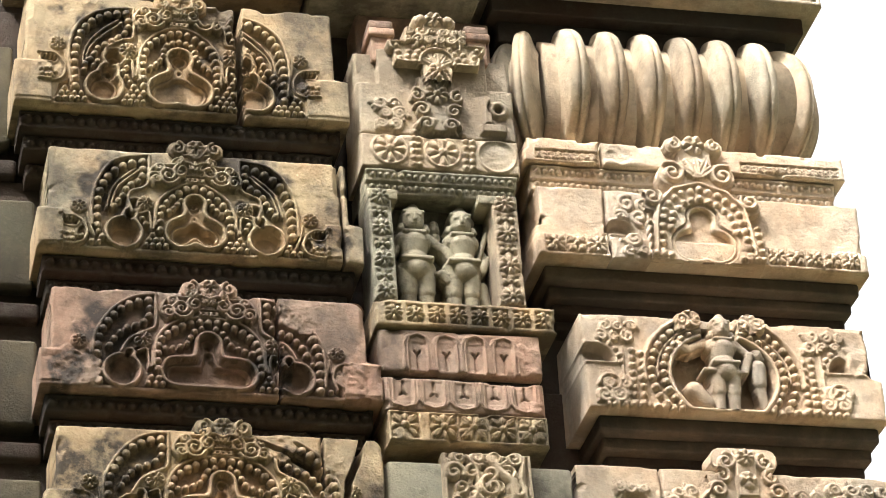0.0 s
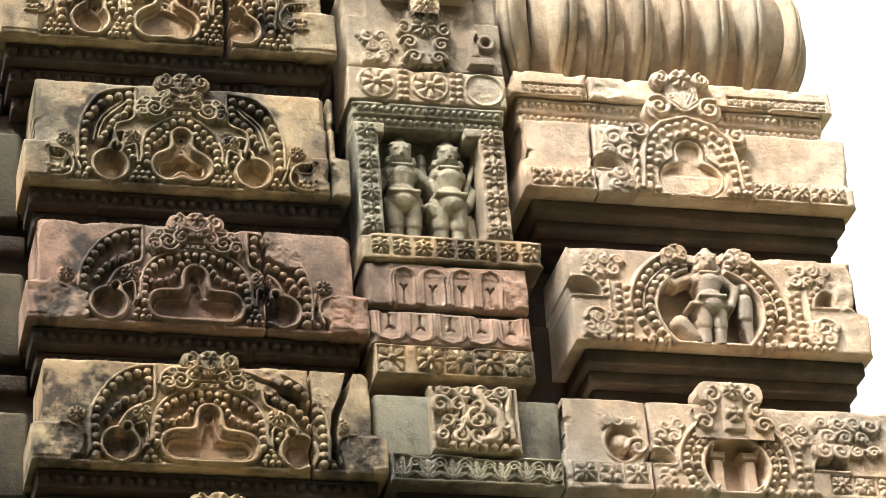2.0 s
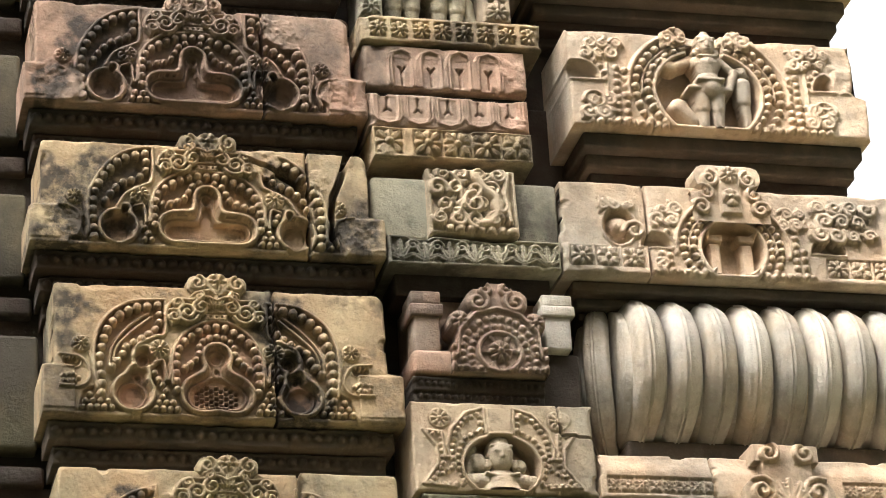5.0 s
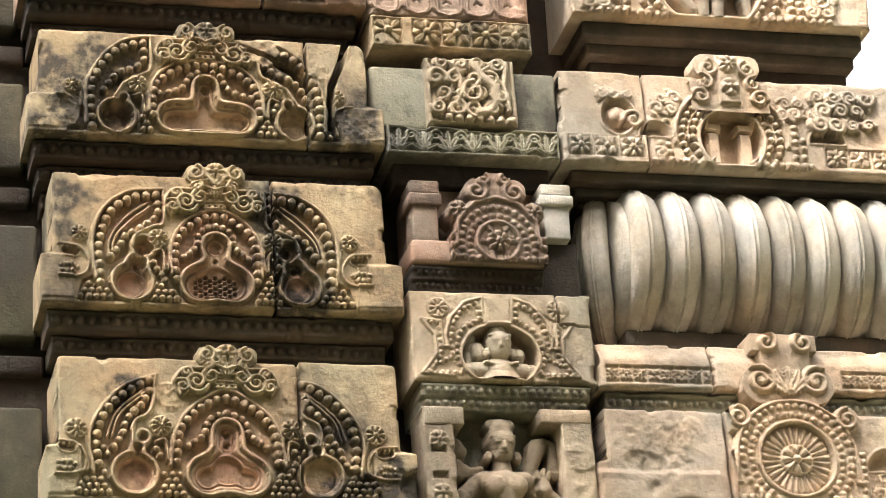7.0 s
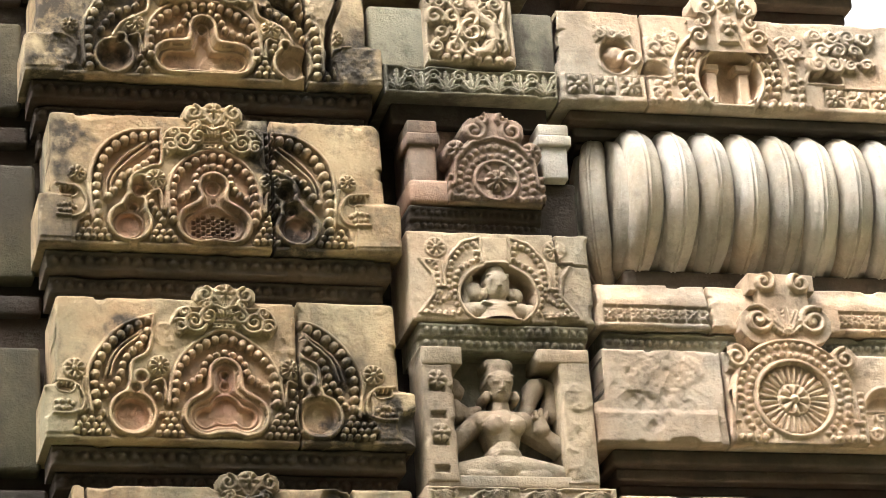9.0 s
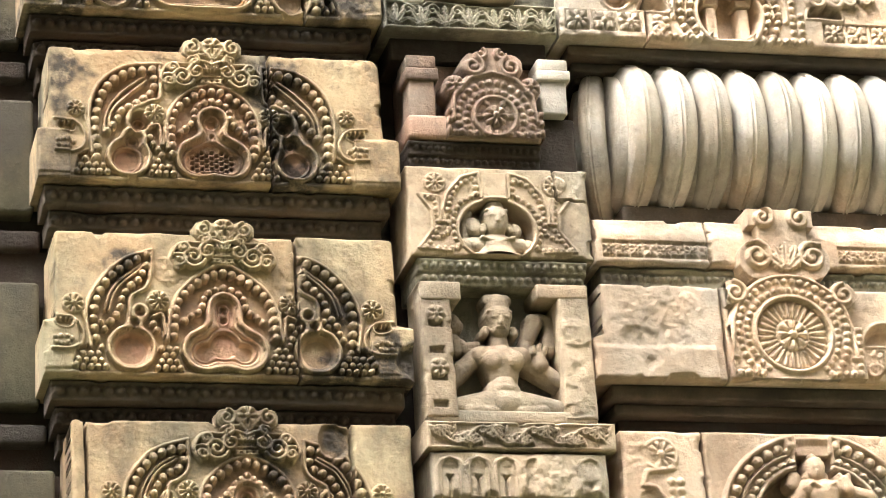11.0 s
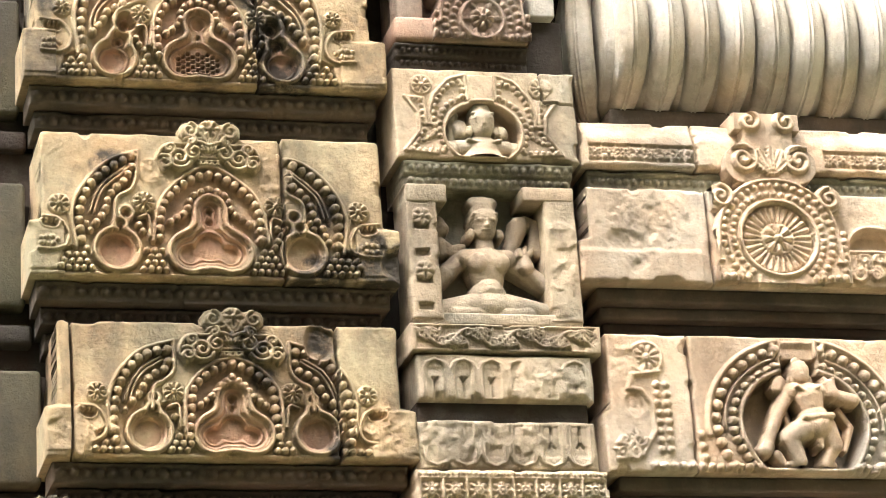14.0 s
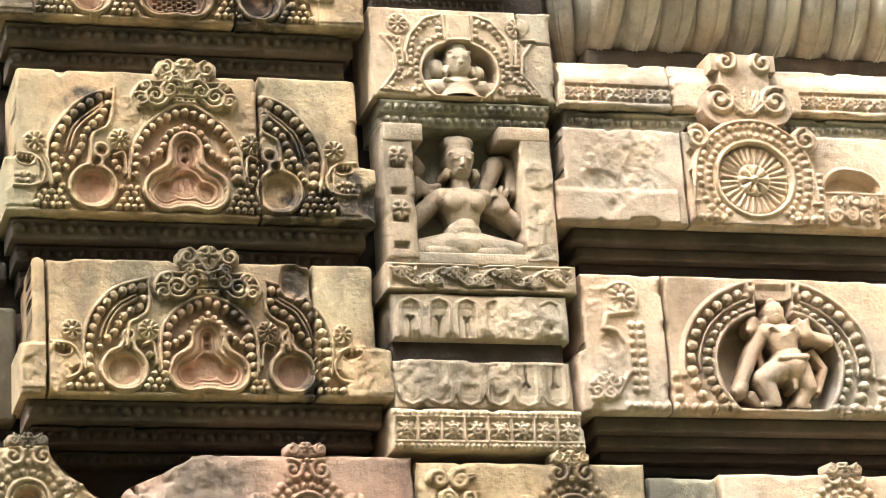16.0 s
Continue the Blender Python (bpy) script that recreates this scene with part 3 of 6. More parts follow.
def arch_pattern(R, cx, z0, tall, form, red=1.0, warm=0.0):
    """Three linked sunk openings in beaded bands under a scrolled crest."""
    D = DESIGNS[form]
    k = 0.001

    def at(pts, m):
        return np.array([(cx + m * x * k, z0 + y * k * tall) for x, y in pts])

    def ring_of(circles, m):
        return [(cx + m * x * k, z0 + y * k * tall, r * k) for x, y, r in circles]
    steps = {"round": [(0.019, 0.028)], "wide": [(0.016, 0.018)], "open": [(0.016, 0.010)], "low": [(0.012, 0.010), (0.024, 0.014)], "plain": [(0.012, 0.010), (0.023, 0.016)]}[form]
    areas = []
    for m in (-1, 1):
        R.pit(ring_of(D["bowl"], -m), 0.018 if form in ("low", "plain") else 0.030, rim=0.006, blend=0.010, edge=0.010, floor=z0 + 0.004, pigment=red, steps=[(0.012, 0.012)] if form != "open" else [(0.016, 0.012)])
    R.pit(ring_of(D["hole"], 1), 0.011 if form in ("low", "plain") else 0.022, rim=0.0065, blend=0.016, edge=0.009, floor=z0 + 0.004, pigment=red, steps=steps)
    for m in (-1, 1):
        e, f = flow(at(D["edge"], -m)), flow(at(D["fold"], -m))
        R.line(e, 0.0055, 0.011)
        R.line(f, 0.0055, 0.011)
        big = 0.0118 if form in ("low", "plain") else 0.0125
        R.beads(flow(at(D["outer"], -m)), big, gap=2.15)
        R.beads(flow(at(D["inner"], -m)), big * 0.86, gap=2.15)
        if form != "wide":
            o, q = flow(at(D["outer"], -m)), flow(at(D["inner"][::-1], -m))
            for share in (0.42, 0.60):
                strip = np.array([o[int(a * (len(o) - 1))] * (1 - share) + q[int(a * (len(q) - 1))] * share for a in np.linspace(0.22, 0.9, 12)])
                R.line(strip, 0.0038, 0.0032)
        hood = flow(at(D["hood"], -m))
        R.line(hood, 0.0055, 0.011)
        R.beads(flow(at(D["row"], -m)), 0.0112, gap=2.15)
        R.beads(flow(at(D["row2"], -m)), 0.0092, gap=2.15)
        # a rosette and its hanging stalk between the bands
        bx, by, br = D["bud"]
        u, z = at([(bx, by)], -m)[0]
        R.rosette(u, z, br * k, 9, 0.016, turn=0.3)
        R.ring(u, z, br * k * 1.02, 0.0035, 0.008)
        R.line(flow(at([(bx - 14, by - br - 14), (bx + 8, by - br - 8), (bx + 14, by - br - 34), (bx + 15, by - br - 62)], -m)), 0.0042, 0.010)
        R.line(flow(at([(bx + 26, by - br + 2), (bx + 25, by - br - 34), (bx + 21, by - br - 62)], -m)), 0.0042, 0.010)
        # rosette, hook and bracket that end the band
        qx, qy, qr = D["end"]
        u, z = at([(qx, qy)], -m)[0]
        R.rosette(u, z, qr * k, 8, 0.014)
        R.ring(u, z, qr * k * 0.95, 0.004, 0.009)
        R.line(flow(at([(qx + 22, qy - 22), (qx + 30, qy - 60), (qx + 42, qy - 96)], -m)), 0.004, 0.009)
        if form != "wide":
            R.pit(ring_of([(qx - 14, qy - 50, 13), (qx - 34, qy - 48, 11)], -m), 0.020, rim=0.003, edge=0.008, pigment=0.1)
            R.line(at([(qx - 52, qy - 30), (qx - 8, qy - 34), (qx + 8, qy - 46)], -m), 0.0045, 0.009)
            R.line(flow(at([(qx + 8, qy - 46), (qx + 22, qy - 76), (qx + 16, qy - 106), (qx - 10, qy - 120), (qx - 52, qy - 120)], -m)), 0.0045, 0.009)
            R.beads(flow(at([(qx - 46, qy - 92), (qx - 20, qy - 88), (qx - 6, qy - 94), (qx - 20, qy - 108), (qx - 44, qy - 106)], -m)), 0.0068)
            R.beads(at([(qx - 44, qy - 38), (qx - 8, qy - 40)], -m), 0.005)
        else:
            R.line(flow(at([(qx - 40, qy - 26), (qx + 2, qy - 40), (qx + 14, qy - 76), (qx + 4, qy - 112)], -m)), 0.0045, 0.009)
        low = [(D["edge"][0][0] - 46, 8), (D["edge"][0][0] - 34, 60), (D["edge"][0][0] + 2, 78 if form != "wide" else 90), (D["outer"][0][0], qy - 40), (bx, by - br), (D["hood"][1][0], D["hood"][1][1]), (-40, 8)]
        areas.append(at(low, -m))
        fill_beads(R, areas[-1], 0.0085)
        areas.append(np.vstack([e, f]))
        areas.append(np.vstack([hood, at([(0, D["hood"][-1][1]), (0, 8), (D["hood"][0][0], 8)], -m)]))
        # the scrolled crest over the middle
        top = D["hood"][-1][1]
        for x, y, r, turns, start, way in ((74, 16, 30, 1.8, 200, 1), (40, 30, 20, 1.5, 120, -1), (108, 4, 19, 1.4, 60, 1), (98, 40, 15, 1.3, 300, -1), (44, 60, 14, 1.3, 30, 1)):
            R.scroll(cx + m * x * k, z0 + (top + y) * k * tall, r * k, m * way, turns, start, 0.0064, 0.021, 0.004)
        R.line(flow(at([(0, top + 48), (24, top + 58), (64, top + 54), (106, top + 52), (128, top + 14), (112, top - 16)], m)), 0.006, 0.018)
        for q in range(3):
            R.leaf(cx, z0 + (top + 18) * k * tall, (0.048 - 0.006 * q), 90 - m * 26 * q, 0.36, 0.017)
    R.swell(cx - 0.045, cx + 0.045, z0 + (D["hood"][-1][1] + 30) * k * tall, R.b[3] + 0.02, 0.010, 0.006)
    for q in range(3):
        y = z0 + (D["hood"][-1][1] + 2 + 9 * q) * k * tall
        R.line([(cx - 0.026, y), (cx + 0.026, y)], 0.004, 0.015)
    R.beads([(cx - 0.022, z0 + (D["hood"][-1][1] + 6) * k * tall), (cx + 0.022, z0 + (D["hood"][-1][1] + 6) * k * tall)], 0.006, 0.008)
    # the ground between the beads lies deeper than the slab's face
    field = np.zeros(R.U.shape, bool)
    for a in areas:
        field |= inside(R.U, R.Z, a)
    soft = field.astype(float)
    for _ in range(2):
        soft[1:-1, 1:-1] = (soft[1:-1, 1:-1] * 2 + soft[:-2, 1:-1] + soft[2:, 1:-1] + soft[1:-1, :-2] + soft[1:-1, 2:]) / 6
    R.H -= 0.017 * soft * (R.H < 0.0015) * (R.H > -0.001)
    heart = inside(R.U, R.Z, np.vstack([flow(at(D["hood"], 1)), flow(at(D["hood"], -1))[::-1]]))
    bands = field * (R.Z > z0 + 0.10)
    R.P = np.maximum(R.P, warm * np.maximum(heart, 0.7 * bands) * np.clip(1.3 - np.abs(R.U - cx) / 0.34, 0.2, 1))


def lattice(R, u, z, ru, rz):
    """Small drilled squares of a stone grille."""
    n = 5
    for i in range(-n, n + 1):
        for j in range(-n, n + 1):
            if (i + j) % 2 == 0 and (i / n) ** 2 + (j / n) ** 2 < 0.9:
                R.sink(u + i * ru / n - 0.0055, u + i * ru / n + 0.0055, z + j * rz / n - 0.0048, z + j * rz / n + 0.0048, 0.03, 0.002)


def crest(parent, u, z, s, material, label="worn scrolled crest"):
    """The small scrolled finial that stands over a slab's upper edge."""
    R = Relief(u - 0.085 * s, u + 0.085 * s, z - 0.055 * s, z + 0.045 * s, 0.0028)
    R.H += 0.012 - 0.008 * smooth((z - 0.012 * s - R.Z) / (0.04 * s))
    for m in (-1, 1):
        R.scroll(u + m * 0.055 * s, z + 0.008 * s, 0.024 * s, m, 1.4, 100, 0.006, 0.014, 0.012)
        R.leaf(u, z - 0.03 * s, 0.06 * s, 90 + 35 * m, 0.4, 0.012, 0.012)
    for m in (-1, 0, 1):
        R.ring(u + m * 0.032 * s, z + 0.006 * s, 0.022 * s, 0.005, 0.010, 190, 350, 0.012)
    R.rosette(u, z + 0.014 * s, 0.027 * s, 6, 0.016, 0.012)
    R.keep([(u - 0.055 * s, z + 0.006 * s, 0.030 * s), (u + 0.055 * s, z + 0.006 * s, 0.030 * s), (u, z + 0.012 * s, 0.033 * s)], [(u - 0.07 * s, u + 0.07 * s, z - 0.018 * s, z + 0.030 * s), (u - 0.045 * s, u + 0.045 * s, z - 0.038 * s, z), (u - 0.033 * s, u + 0.033 * s, z - 0.055 * s, z)])
    R.build("crest", material, parent, 0.03, 0.0, label)


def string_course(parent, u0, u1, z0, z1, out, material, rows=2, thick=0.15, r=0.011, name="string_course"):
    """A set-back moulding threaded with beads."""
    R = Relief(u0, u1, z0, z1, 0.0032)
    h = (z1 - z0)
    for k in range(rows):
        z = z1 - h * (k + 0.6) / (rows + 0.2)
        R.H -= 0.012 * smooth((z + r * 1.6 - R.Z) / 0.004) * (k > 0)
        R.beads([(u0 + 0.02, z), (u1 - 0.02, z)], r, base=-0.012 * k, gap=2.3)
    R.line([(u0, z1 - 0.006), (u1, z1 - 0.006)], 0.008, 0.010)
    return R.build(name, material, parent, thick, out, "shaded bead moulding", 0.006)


# ---- tall slabs with three sunk openings, one above another ----
# foot left, foot right, foot, top, pattern middle, opening form, stone, joint
SLABS = [
    (-1.165, -0.222, 6.316, 6.70, -0.702, "open", OCHRE, -0.530, "ochre sandstone slab split by an open joint, three sunk trefoils"),
    (-1.100, -0.205, 5.842, 6.172, -0.670, "round", OCHRE, -0.262, "ochre and grey sandstone slab with beaded trefoil openings"),
    (-1.092, -0.178, 5.405, 5.716, -0.643, "wide", PINK, -0.455, "pinkish sandstone slab with beaded arch, cracked by a joint"),
    (-1.078, -0.152, 4.985, 5.288, -0.618, "wide", OCHRE, -0.350, "stained ochre slab with a broken cracked corner"),
    (-1.048, -0.130, 4.506, 4.872, -0.607, "open", OCHRE, -0.458, "sandstone slab with red tinted grille opening and beads"),
    (-1.040, -0.124, 3.984, 4.364, -0.596, "low", GOLD, -0.412, "yellow sandstone slab with pink sunk trefoils and beads"),
    (-1.008, -0.108, 3.524, 3.868, -0.557, "plain", GOLD, -0.297, "plain yellow sandstone slab with red sunk trefoils"),
]


SOOT = [
    [(-0.95, 6.60, 0.10), (-0.62, 6.50, 0.05), (-0.40, 6.42, 0.06)],
    [(-0.52, 6.14, 0.09), (-0.93, 6.06, 0.08), (-0.29, 5.92, 0.05)],
    [(-0.88, 5.60, 0.09), (-0.46, 5.52, 0.06), (-1.03, 5.48, 0.05)],
    [(-0.98, 5.08, 0.14), (-0.88, 5.20, 0.07), (-0.22, 5.06, 0.09), (-0.42, 5.22, 0.05)],
    [(-0.44, 4.80, 0.07), (-0.44, 4.66, 0.08), (-0.41, 4.54, 0.08), (-0.98, 4.80, 0.06)],
    [(-0.86, 4.28, 0.05), (-0.34, 4.18, 0.06), (-0.14, 4.04, 0.10), (-0.31, 4.00, 0.09)],
    [(-0.52, 3.85, 0.05), (-0.47, 3.74, 0.045), (-0.33, 3.85, 0.04), (-0.31, 3.56, 0.03)],
]


def window_slab(i, u0, u1, z0, z1, cx, form, mat, joint, label):
    t = thing("carved_slab", (u0 + u1) / 2, z0, label, "carved slab", "slabs of the window course")
    spans = [(u0, joint - 0.004), (joint + 0.004, u1)]
    if i == 0:
        spans = [(u0, joint - 0.012), (joint + 0.012, u1)]
    state = random.getstate()
    for k, (a, b) in enumerate(spans):
        R = Relief(a, b, z0, z1, 0.0019)
        random.setstate(state)
        low = smooth((z0 + 0.38 * (z1 - z0) - R.Z) / 0.012) * 0.010
        arch_pattern(R, cx, z0 + 0.004, 1.06 if i == 0 else (0.98 if i == 3 else 1.0), form, 0.25 if i < 3 else (0.6 if i == 3 else 1.0), (0.1, 0, 0, 0.45, 0.8, 0.6, 0.5)[i])
        if i == 4:
            lattice(R, cx, z0 + 0.066, 0.062, 0.036)
        edge_out = (np.abs(R.U - cx) > 0.36)
        R.H += low * edge_out
        R.H -= smooth((z0 + 0.016 - R.Z) / 0.006) * 0.004
        R.step_sides(z0 + 0.36 * (z1 - z0), 0.030 if k == 0 else 0.0, 0.038 if k == 1 else 0.0)
        R.round_top(0.012 if k == 0 else 0.0, (0.030 if i in (2, 3, 4) else 0.014) if k == 1 else 0.0)
        R.soot(SOOT[i])
        if i == 1 and k == 1:
            R.H *= 0.25
        if i == 3:
            R.worn([(-0.30, 5.20, 0.05, 0.004), (-0.22, 5.03, 0.06, 0.0), (-0.99, 5.05, 0.06, 0.0), (-0.46, 5.25, 0.05, 0.0)])
            R.crack([(-0.24, 5.29), (-0.262, 5.22), (-0.285, 5.16), (-0.29, 5.10), (-0.286, 5.04)], 0.010, 0.10)
            R.crack([(-0.52, 5.265), (-0.45, 5.235), (-0.39, 5.20), (-0.352, 5.15)], 0.008, 0.04)
        if i == 2:
            R.worn([(-0.24, 5.47, 0.07, 0.0), (-0.99, 5.46, 0.08, 0.002)] + ([(-0.40, 5.66, 0.06, 0.0)] if k else []))
        if i == 5:
            R.worn([(-0.14, 4.03, 0.06, 0.02), (-0.74, 4.26, 0.04, 0.0), (-0.43, 4.26, 0.05, 0.004)])
        if i == 6:
            R.worn([(-0.18, 3.58, 0.09, 0.0), (-0.95, 3.58, 0.06, 0.0), (-0.34, 3.82, 0.05, 0.02)])
            R.crack([(-0.945, 3.87), (-0.942, 3.70), (-0.945, 3.52)], 0.004, 0.05)
        if i == 0:
            R.worn([(-0.60, 6.66, 0.05, 0.02)])
        R.build("stone_block", mat, t, 0.24, 0.0)
    crest(t, cx + 0.004, z1 - 0.002 if i else z1 - 0.025, 0.92, mat)
    gap = 0.145 if i < 6 else 0.13
    # the dark colours of these rows paint the shade under each slab
    string_course(t, u0 + 0.02, u1 - 0.02, z0 - 0.052, z0 - 0.001, -0.052, DIM_SHADE if i in (4, 5, 6) else DEEP_SHADE, rows=1, r=0.013)
    string_course(t, u0 + 0.035, u1 - 0.035, z0 - 0.098, z0 - 0.054, -0.10, DIM_SHADE if i == 4 else DEEP_SHADE, rows=1, r=0.012)
    string_course(t, u0 + 0.05, u1 - 0.05, z0 - gap, z0 - 0.100, -0.17, DEEP_SHADE, rows=1, r=0.010)


for i, row in enumerate(SLABS):
    window_slab(i, *row)


# ---- set-back wall blocks beside the slabs ----
def recess_wall():
    for i, (u0, u1, z0, z1, *_) in enumerate(SLABS):
        t = thing("recess_block", -1.35, z0, "grey-green weathered plain block with the recess shade painted in", "stone block", "blocks of the recess")
        # block and ledge both carry the recess shade in their colour
        block("stone_block", -1.85, u0 + 0.012, z0 - 0.02, z1 - 0.075, -0.19, 0.2, SHADE_GREEN, t)
        block("ledge", -1.85, u0 + 0.03, z0 - 0.115, z0 - 0.06, -0.22, 0.15, DEEP_SHADE, t)


recess_wall()


# ---- the narrow pilaster with its niches ----
def head_and_trunk(x):
    return [(x, 0.84, x, 0.90, 0.092, 0.10, 0.13), (x, 0.96, x + 0.01, 1.0, 0.085, 0.05, 0.11), (x, 0.76, x, 0.72, 0.05, 0.06, 0.12), (x - 0.07, 0.69, x + 0.07, 0.69, 0.085, 0.085, 0.10), (x, 0.66, x, 0.53, 0.13, 0.10, 0.09),
            (x, 0.48, x, 0.42, 0.125, 0.135, 0.09), (x - 0.12, 0.47, x + 0.12, 0.47, 0.022, 0.022, 0.21), (x - 0.08, 0.74, x + 0.08, 0.74, 0.02, 0.02, 0.19)]


def straight_legs(x):
    return [limb for m in (-0.06, 0.06) for limb in ((x + m * 1.2, 0.42, x + m * 1.25, 0.20, 0.095, 0.075, 0.08), (x + m * 1.25, 0.20, x + m * 1.2, 0.0, 0.07, 0.055, 0.07))]


COUPLE = head_and_trunk(-0.20) + straight_legs(-0.19) + head_and_trunk(0.20) + straight_legs(0.19)
COUPLE += [
    (-0.33, 0.72, -0.38, 0.56, 0.055, 0.045, 0.05), (-0.38, 0.56, -0.33, 0.66, 0.045, 0.04, 0.08), (-0.08, 0.72, 0.06, 0.60, 0.05, 0.042, 0.10), (0.06, 0.60, 0.10, 0.50, 0.042, 0.04, 0.12),
    (0.15, 0.655, 0.15, 0.655, 0.055, 0.055, 0.14), (0.25, 0.655, 0.25, 0.655, 0.055, 0.055, 0.14), (0.27, 0.95, 0.29, 0.92, 0.05, 0.05, 0.07),
]
COUPLE += [
    (0.31, 0.70, 0.42, 0.56, 0.05, 0.042, 0.05), (0.42, 0.56, 0.36, 0.44, 0.045, 0.05, 0.07), (0.34, 0.52, 0.44, 0.86, 0.018, 0.026, 0.10), (-0.04, 0.36, 0.30, 0.34, 0.022, 0.022, 0.14),
    (0.02, 0.36, 0.06, 0.30, 0.05, 0.04, 0.12), (0.36, 0.30, 0.40, 0.0, 0.06, 0.05, 0.03), (0.0, 0.84, 0.0, 0.90, 0.045, 0.04, 0.04), (-0.02, 0.70, 0.0, 0.78, 0.06, 0.05, 0.02),
]
SEATED = [
    (0.0, 0.75, 0.0, 0.85, 0.085, 0.115, 0.12), (0.0, 0.92, 0.0, 0.96, 0.105, 0.10, 0.10), (-0.07, 1.0, 0.07, 1.0, 0.055, 0.055, 0.10), (0.0, 0.60, 0.0, 0.66, 0.085, 0.075, 0.08),
    (-0.15, 0.53, 0.17, 0.53, 0.085, 0.085, 0.08), (0.0, 0.46, 0.01, 0.28, 0.165, 0.115, 0.08), (0.0, 0.20, 0.0, 0.14, 0.15, 0.17, 0.08), (-0.06, 0.13, -0.40, 0.08, 0.115, 0.085, 0.10),
    (0.08, 0.13, 0.50, 0.07, 0.115, 0.075, 0.10), (-0.30, 0.05, 0.30, 0.05, 0.06, 0.06, 0.15), (0.0, 0.08, -0.06, 0.14, 0.06, 0.05, 0.17),
]
SEATED += [
    (-0.36, 0.84, -0.35, 0.80, 0.07, 0.085, 0.02), (-0.36, 0.66, -0.34, 0.60, 0.075, 0.06, 0.02), (-0.20, 0.56, -0.33, 0.66, 0.06, 0.055, 0.02), (-0.20, 0.52, -0.33, 0.40, 0.075, 0.075, 0.04),
    (-0.33, 0.40, -0.42, 0.30, 0.075, 0.06, 0.05), (-0.17, 0.64, -0.24, 0.62, 0.035, 0.04, 0.04),
]
SEATED += [
    (0.20, 0.56, 0.26, 0.70, 0.06, 0.055, 0.02), (0.26, 0.70, 0.31, 0.84, 0.055, 0.08, 0.03), (0.44, 0.84, 0.43, 0.62, 0.05, 0.06, 0.02), (0.36, 0.90, 0.44, 0.86, 0.035, 0.045, 0.02),
    (0.20, 0.50, 0.48, 0.32, 0.075, 0.065, 0.03), (0.48, 0.32, 0.32, 0.46, 0.065, 0.055, 0.07), (0.32, 0.46, 0.31, 0.56, 0.065, 0.045, 0.11), (0.27, 0.55, 0.27, 0.60, 0.022, 0.018, 0.14),
    (0.31, 0.57, 0.32, 0.62, 0.022, 0.018, 0.14), (0.35, 0.55, 0.37, 0.60, 0.022, 0.018, 0.14),
]
BUST = [
    (0.0, 0.48, 0.0, 0.60, 0.175, 0.195, 0.12), (0.0, 0.70, 0.0, 0.76, 0.185, 0.15, 0.08), (0.0, 0.28, 0.0, 0.34, 0.14, 0.13, 0.06),
    (0.0, 0.0, 0.0, 0.12, 0.34, 0.29, -0.02), (-0.36, 0.17, 0.36, 0.17, 0.13, 0.13, 0.06), (-0.48, 0.14, -0.50, 0.0, 0.14, 0.12, 0.05), (0.48, 0.14, 0.50, 0.0, 0.14, 0.12, 0.05),
    (-0.31, 0.44, -0.33, 0.50, 0.13, 0.12, 0.05), (0.29, 0.40, 0.29, 0.42, 0.11, 0.11, 0.07), (-0.46, 0.28, -0.42, 0.70, 0.07, 0.10, 0.0),
    (-0.24, 0.26, 0.0, 0.20, 0.03, 0.03, 0.22), (0.0, 0.20, 0.24, 0.26, 0.03, 0.03, 0.22),
]
DANCER = [
    (-0.03, 0.86, -0.03, 0.91, 0.080, 0.085, 0.12), (-0.03, 0.98, -0.04, 1.01, 0.07, 0.04, 0.10), (-0.01, 0.79, 0.0, 0.74, 0.05, 0.06, 0.10), (-0.10, 0.72, 0.14, 0.71, 0.08, 0.08, 0.10),
    (0.03, 0.66, 0.06, 0.52, 0.13, 0.10, 0.10), (0.07, 0.46, 0.08, 0.40, 0.125, 0.145, 0.10), (-0.05, 0.44, 0.20, 0.46, 0.03, 0.03, 0.23),
    (0.0, 0.38, -0.19, 0.27, 0.105, 0.085, 0.13), (-0.19, 0.27, -0.11, 0.05, 0.08, 0.055, 0.13), (-0.10, 0.04, -0.20, 0.025, 0.04, 0.03, 0.10),
]
DANCER += [
    (0.16, 0.38, 0.23, 0.21, 0.10, 0.08, 0.10), (0.23, 0.21, 0.14, 0.04, 0.075, 0.05, 0.09), (0.14, 0.03, 0.22, 0.025, 0.04, 0.03, 0.08), (0.08, 0.36, 0.09, 0.18, 0.045, 0.025, 0.16),
    (-0.14, 0.72, -0.27, 0.50, 0.065, 0.052, 0.08), (-0.27, 0.50, -0.38, 0.24, 0.052, 0.045, 0.09), (-0.39, 0.20, -0.42, 0.16, 0.055, 0.065, 0.09), (-0.30, 0.12, -0.22, 0.02, 0.045, 0.03, 0.05),
    (0.17, 0.71, 0.46, 0.64, 0.06, 0.055, 0.07), (0.46, 0.64, 0.25, 0.70, 0.055, 0.05, 0.12), (0.25, 0.70, 0.23, 0.78, 0.065, 0.05, 0.14), (0.27, 0.78, 0.28, 0.84, 0.028, 0.02, 0.14), (0.21, 0.78, 0.20, 0.84, 0.028, 0.02, 0.14),
]
DANCER += [(-0.23, 0.76, -0.22, 0.82, 0.065, 0.06, 0.06), (-0.20, 0.60, -0.16, 0.36, 0.03, 0.03, 0.04), (0.34, 0.56, 0.44, 0.40, 0.028, 0.03, 0.03), (0.44, 0.40, 0.36, 0.18, 0.03, 0.025, 0.03)]
TRIO = head_and_trunk(0.0) + straight_legs(0.0)
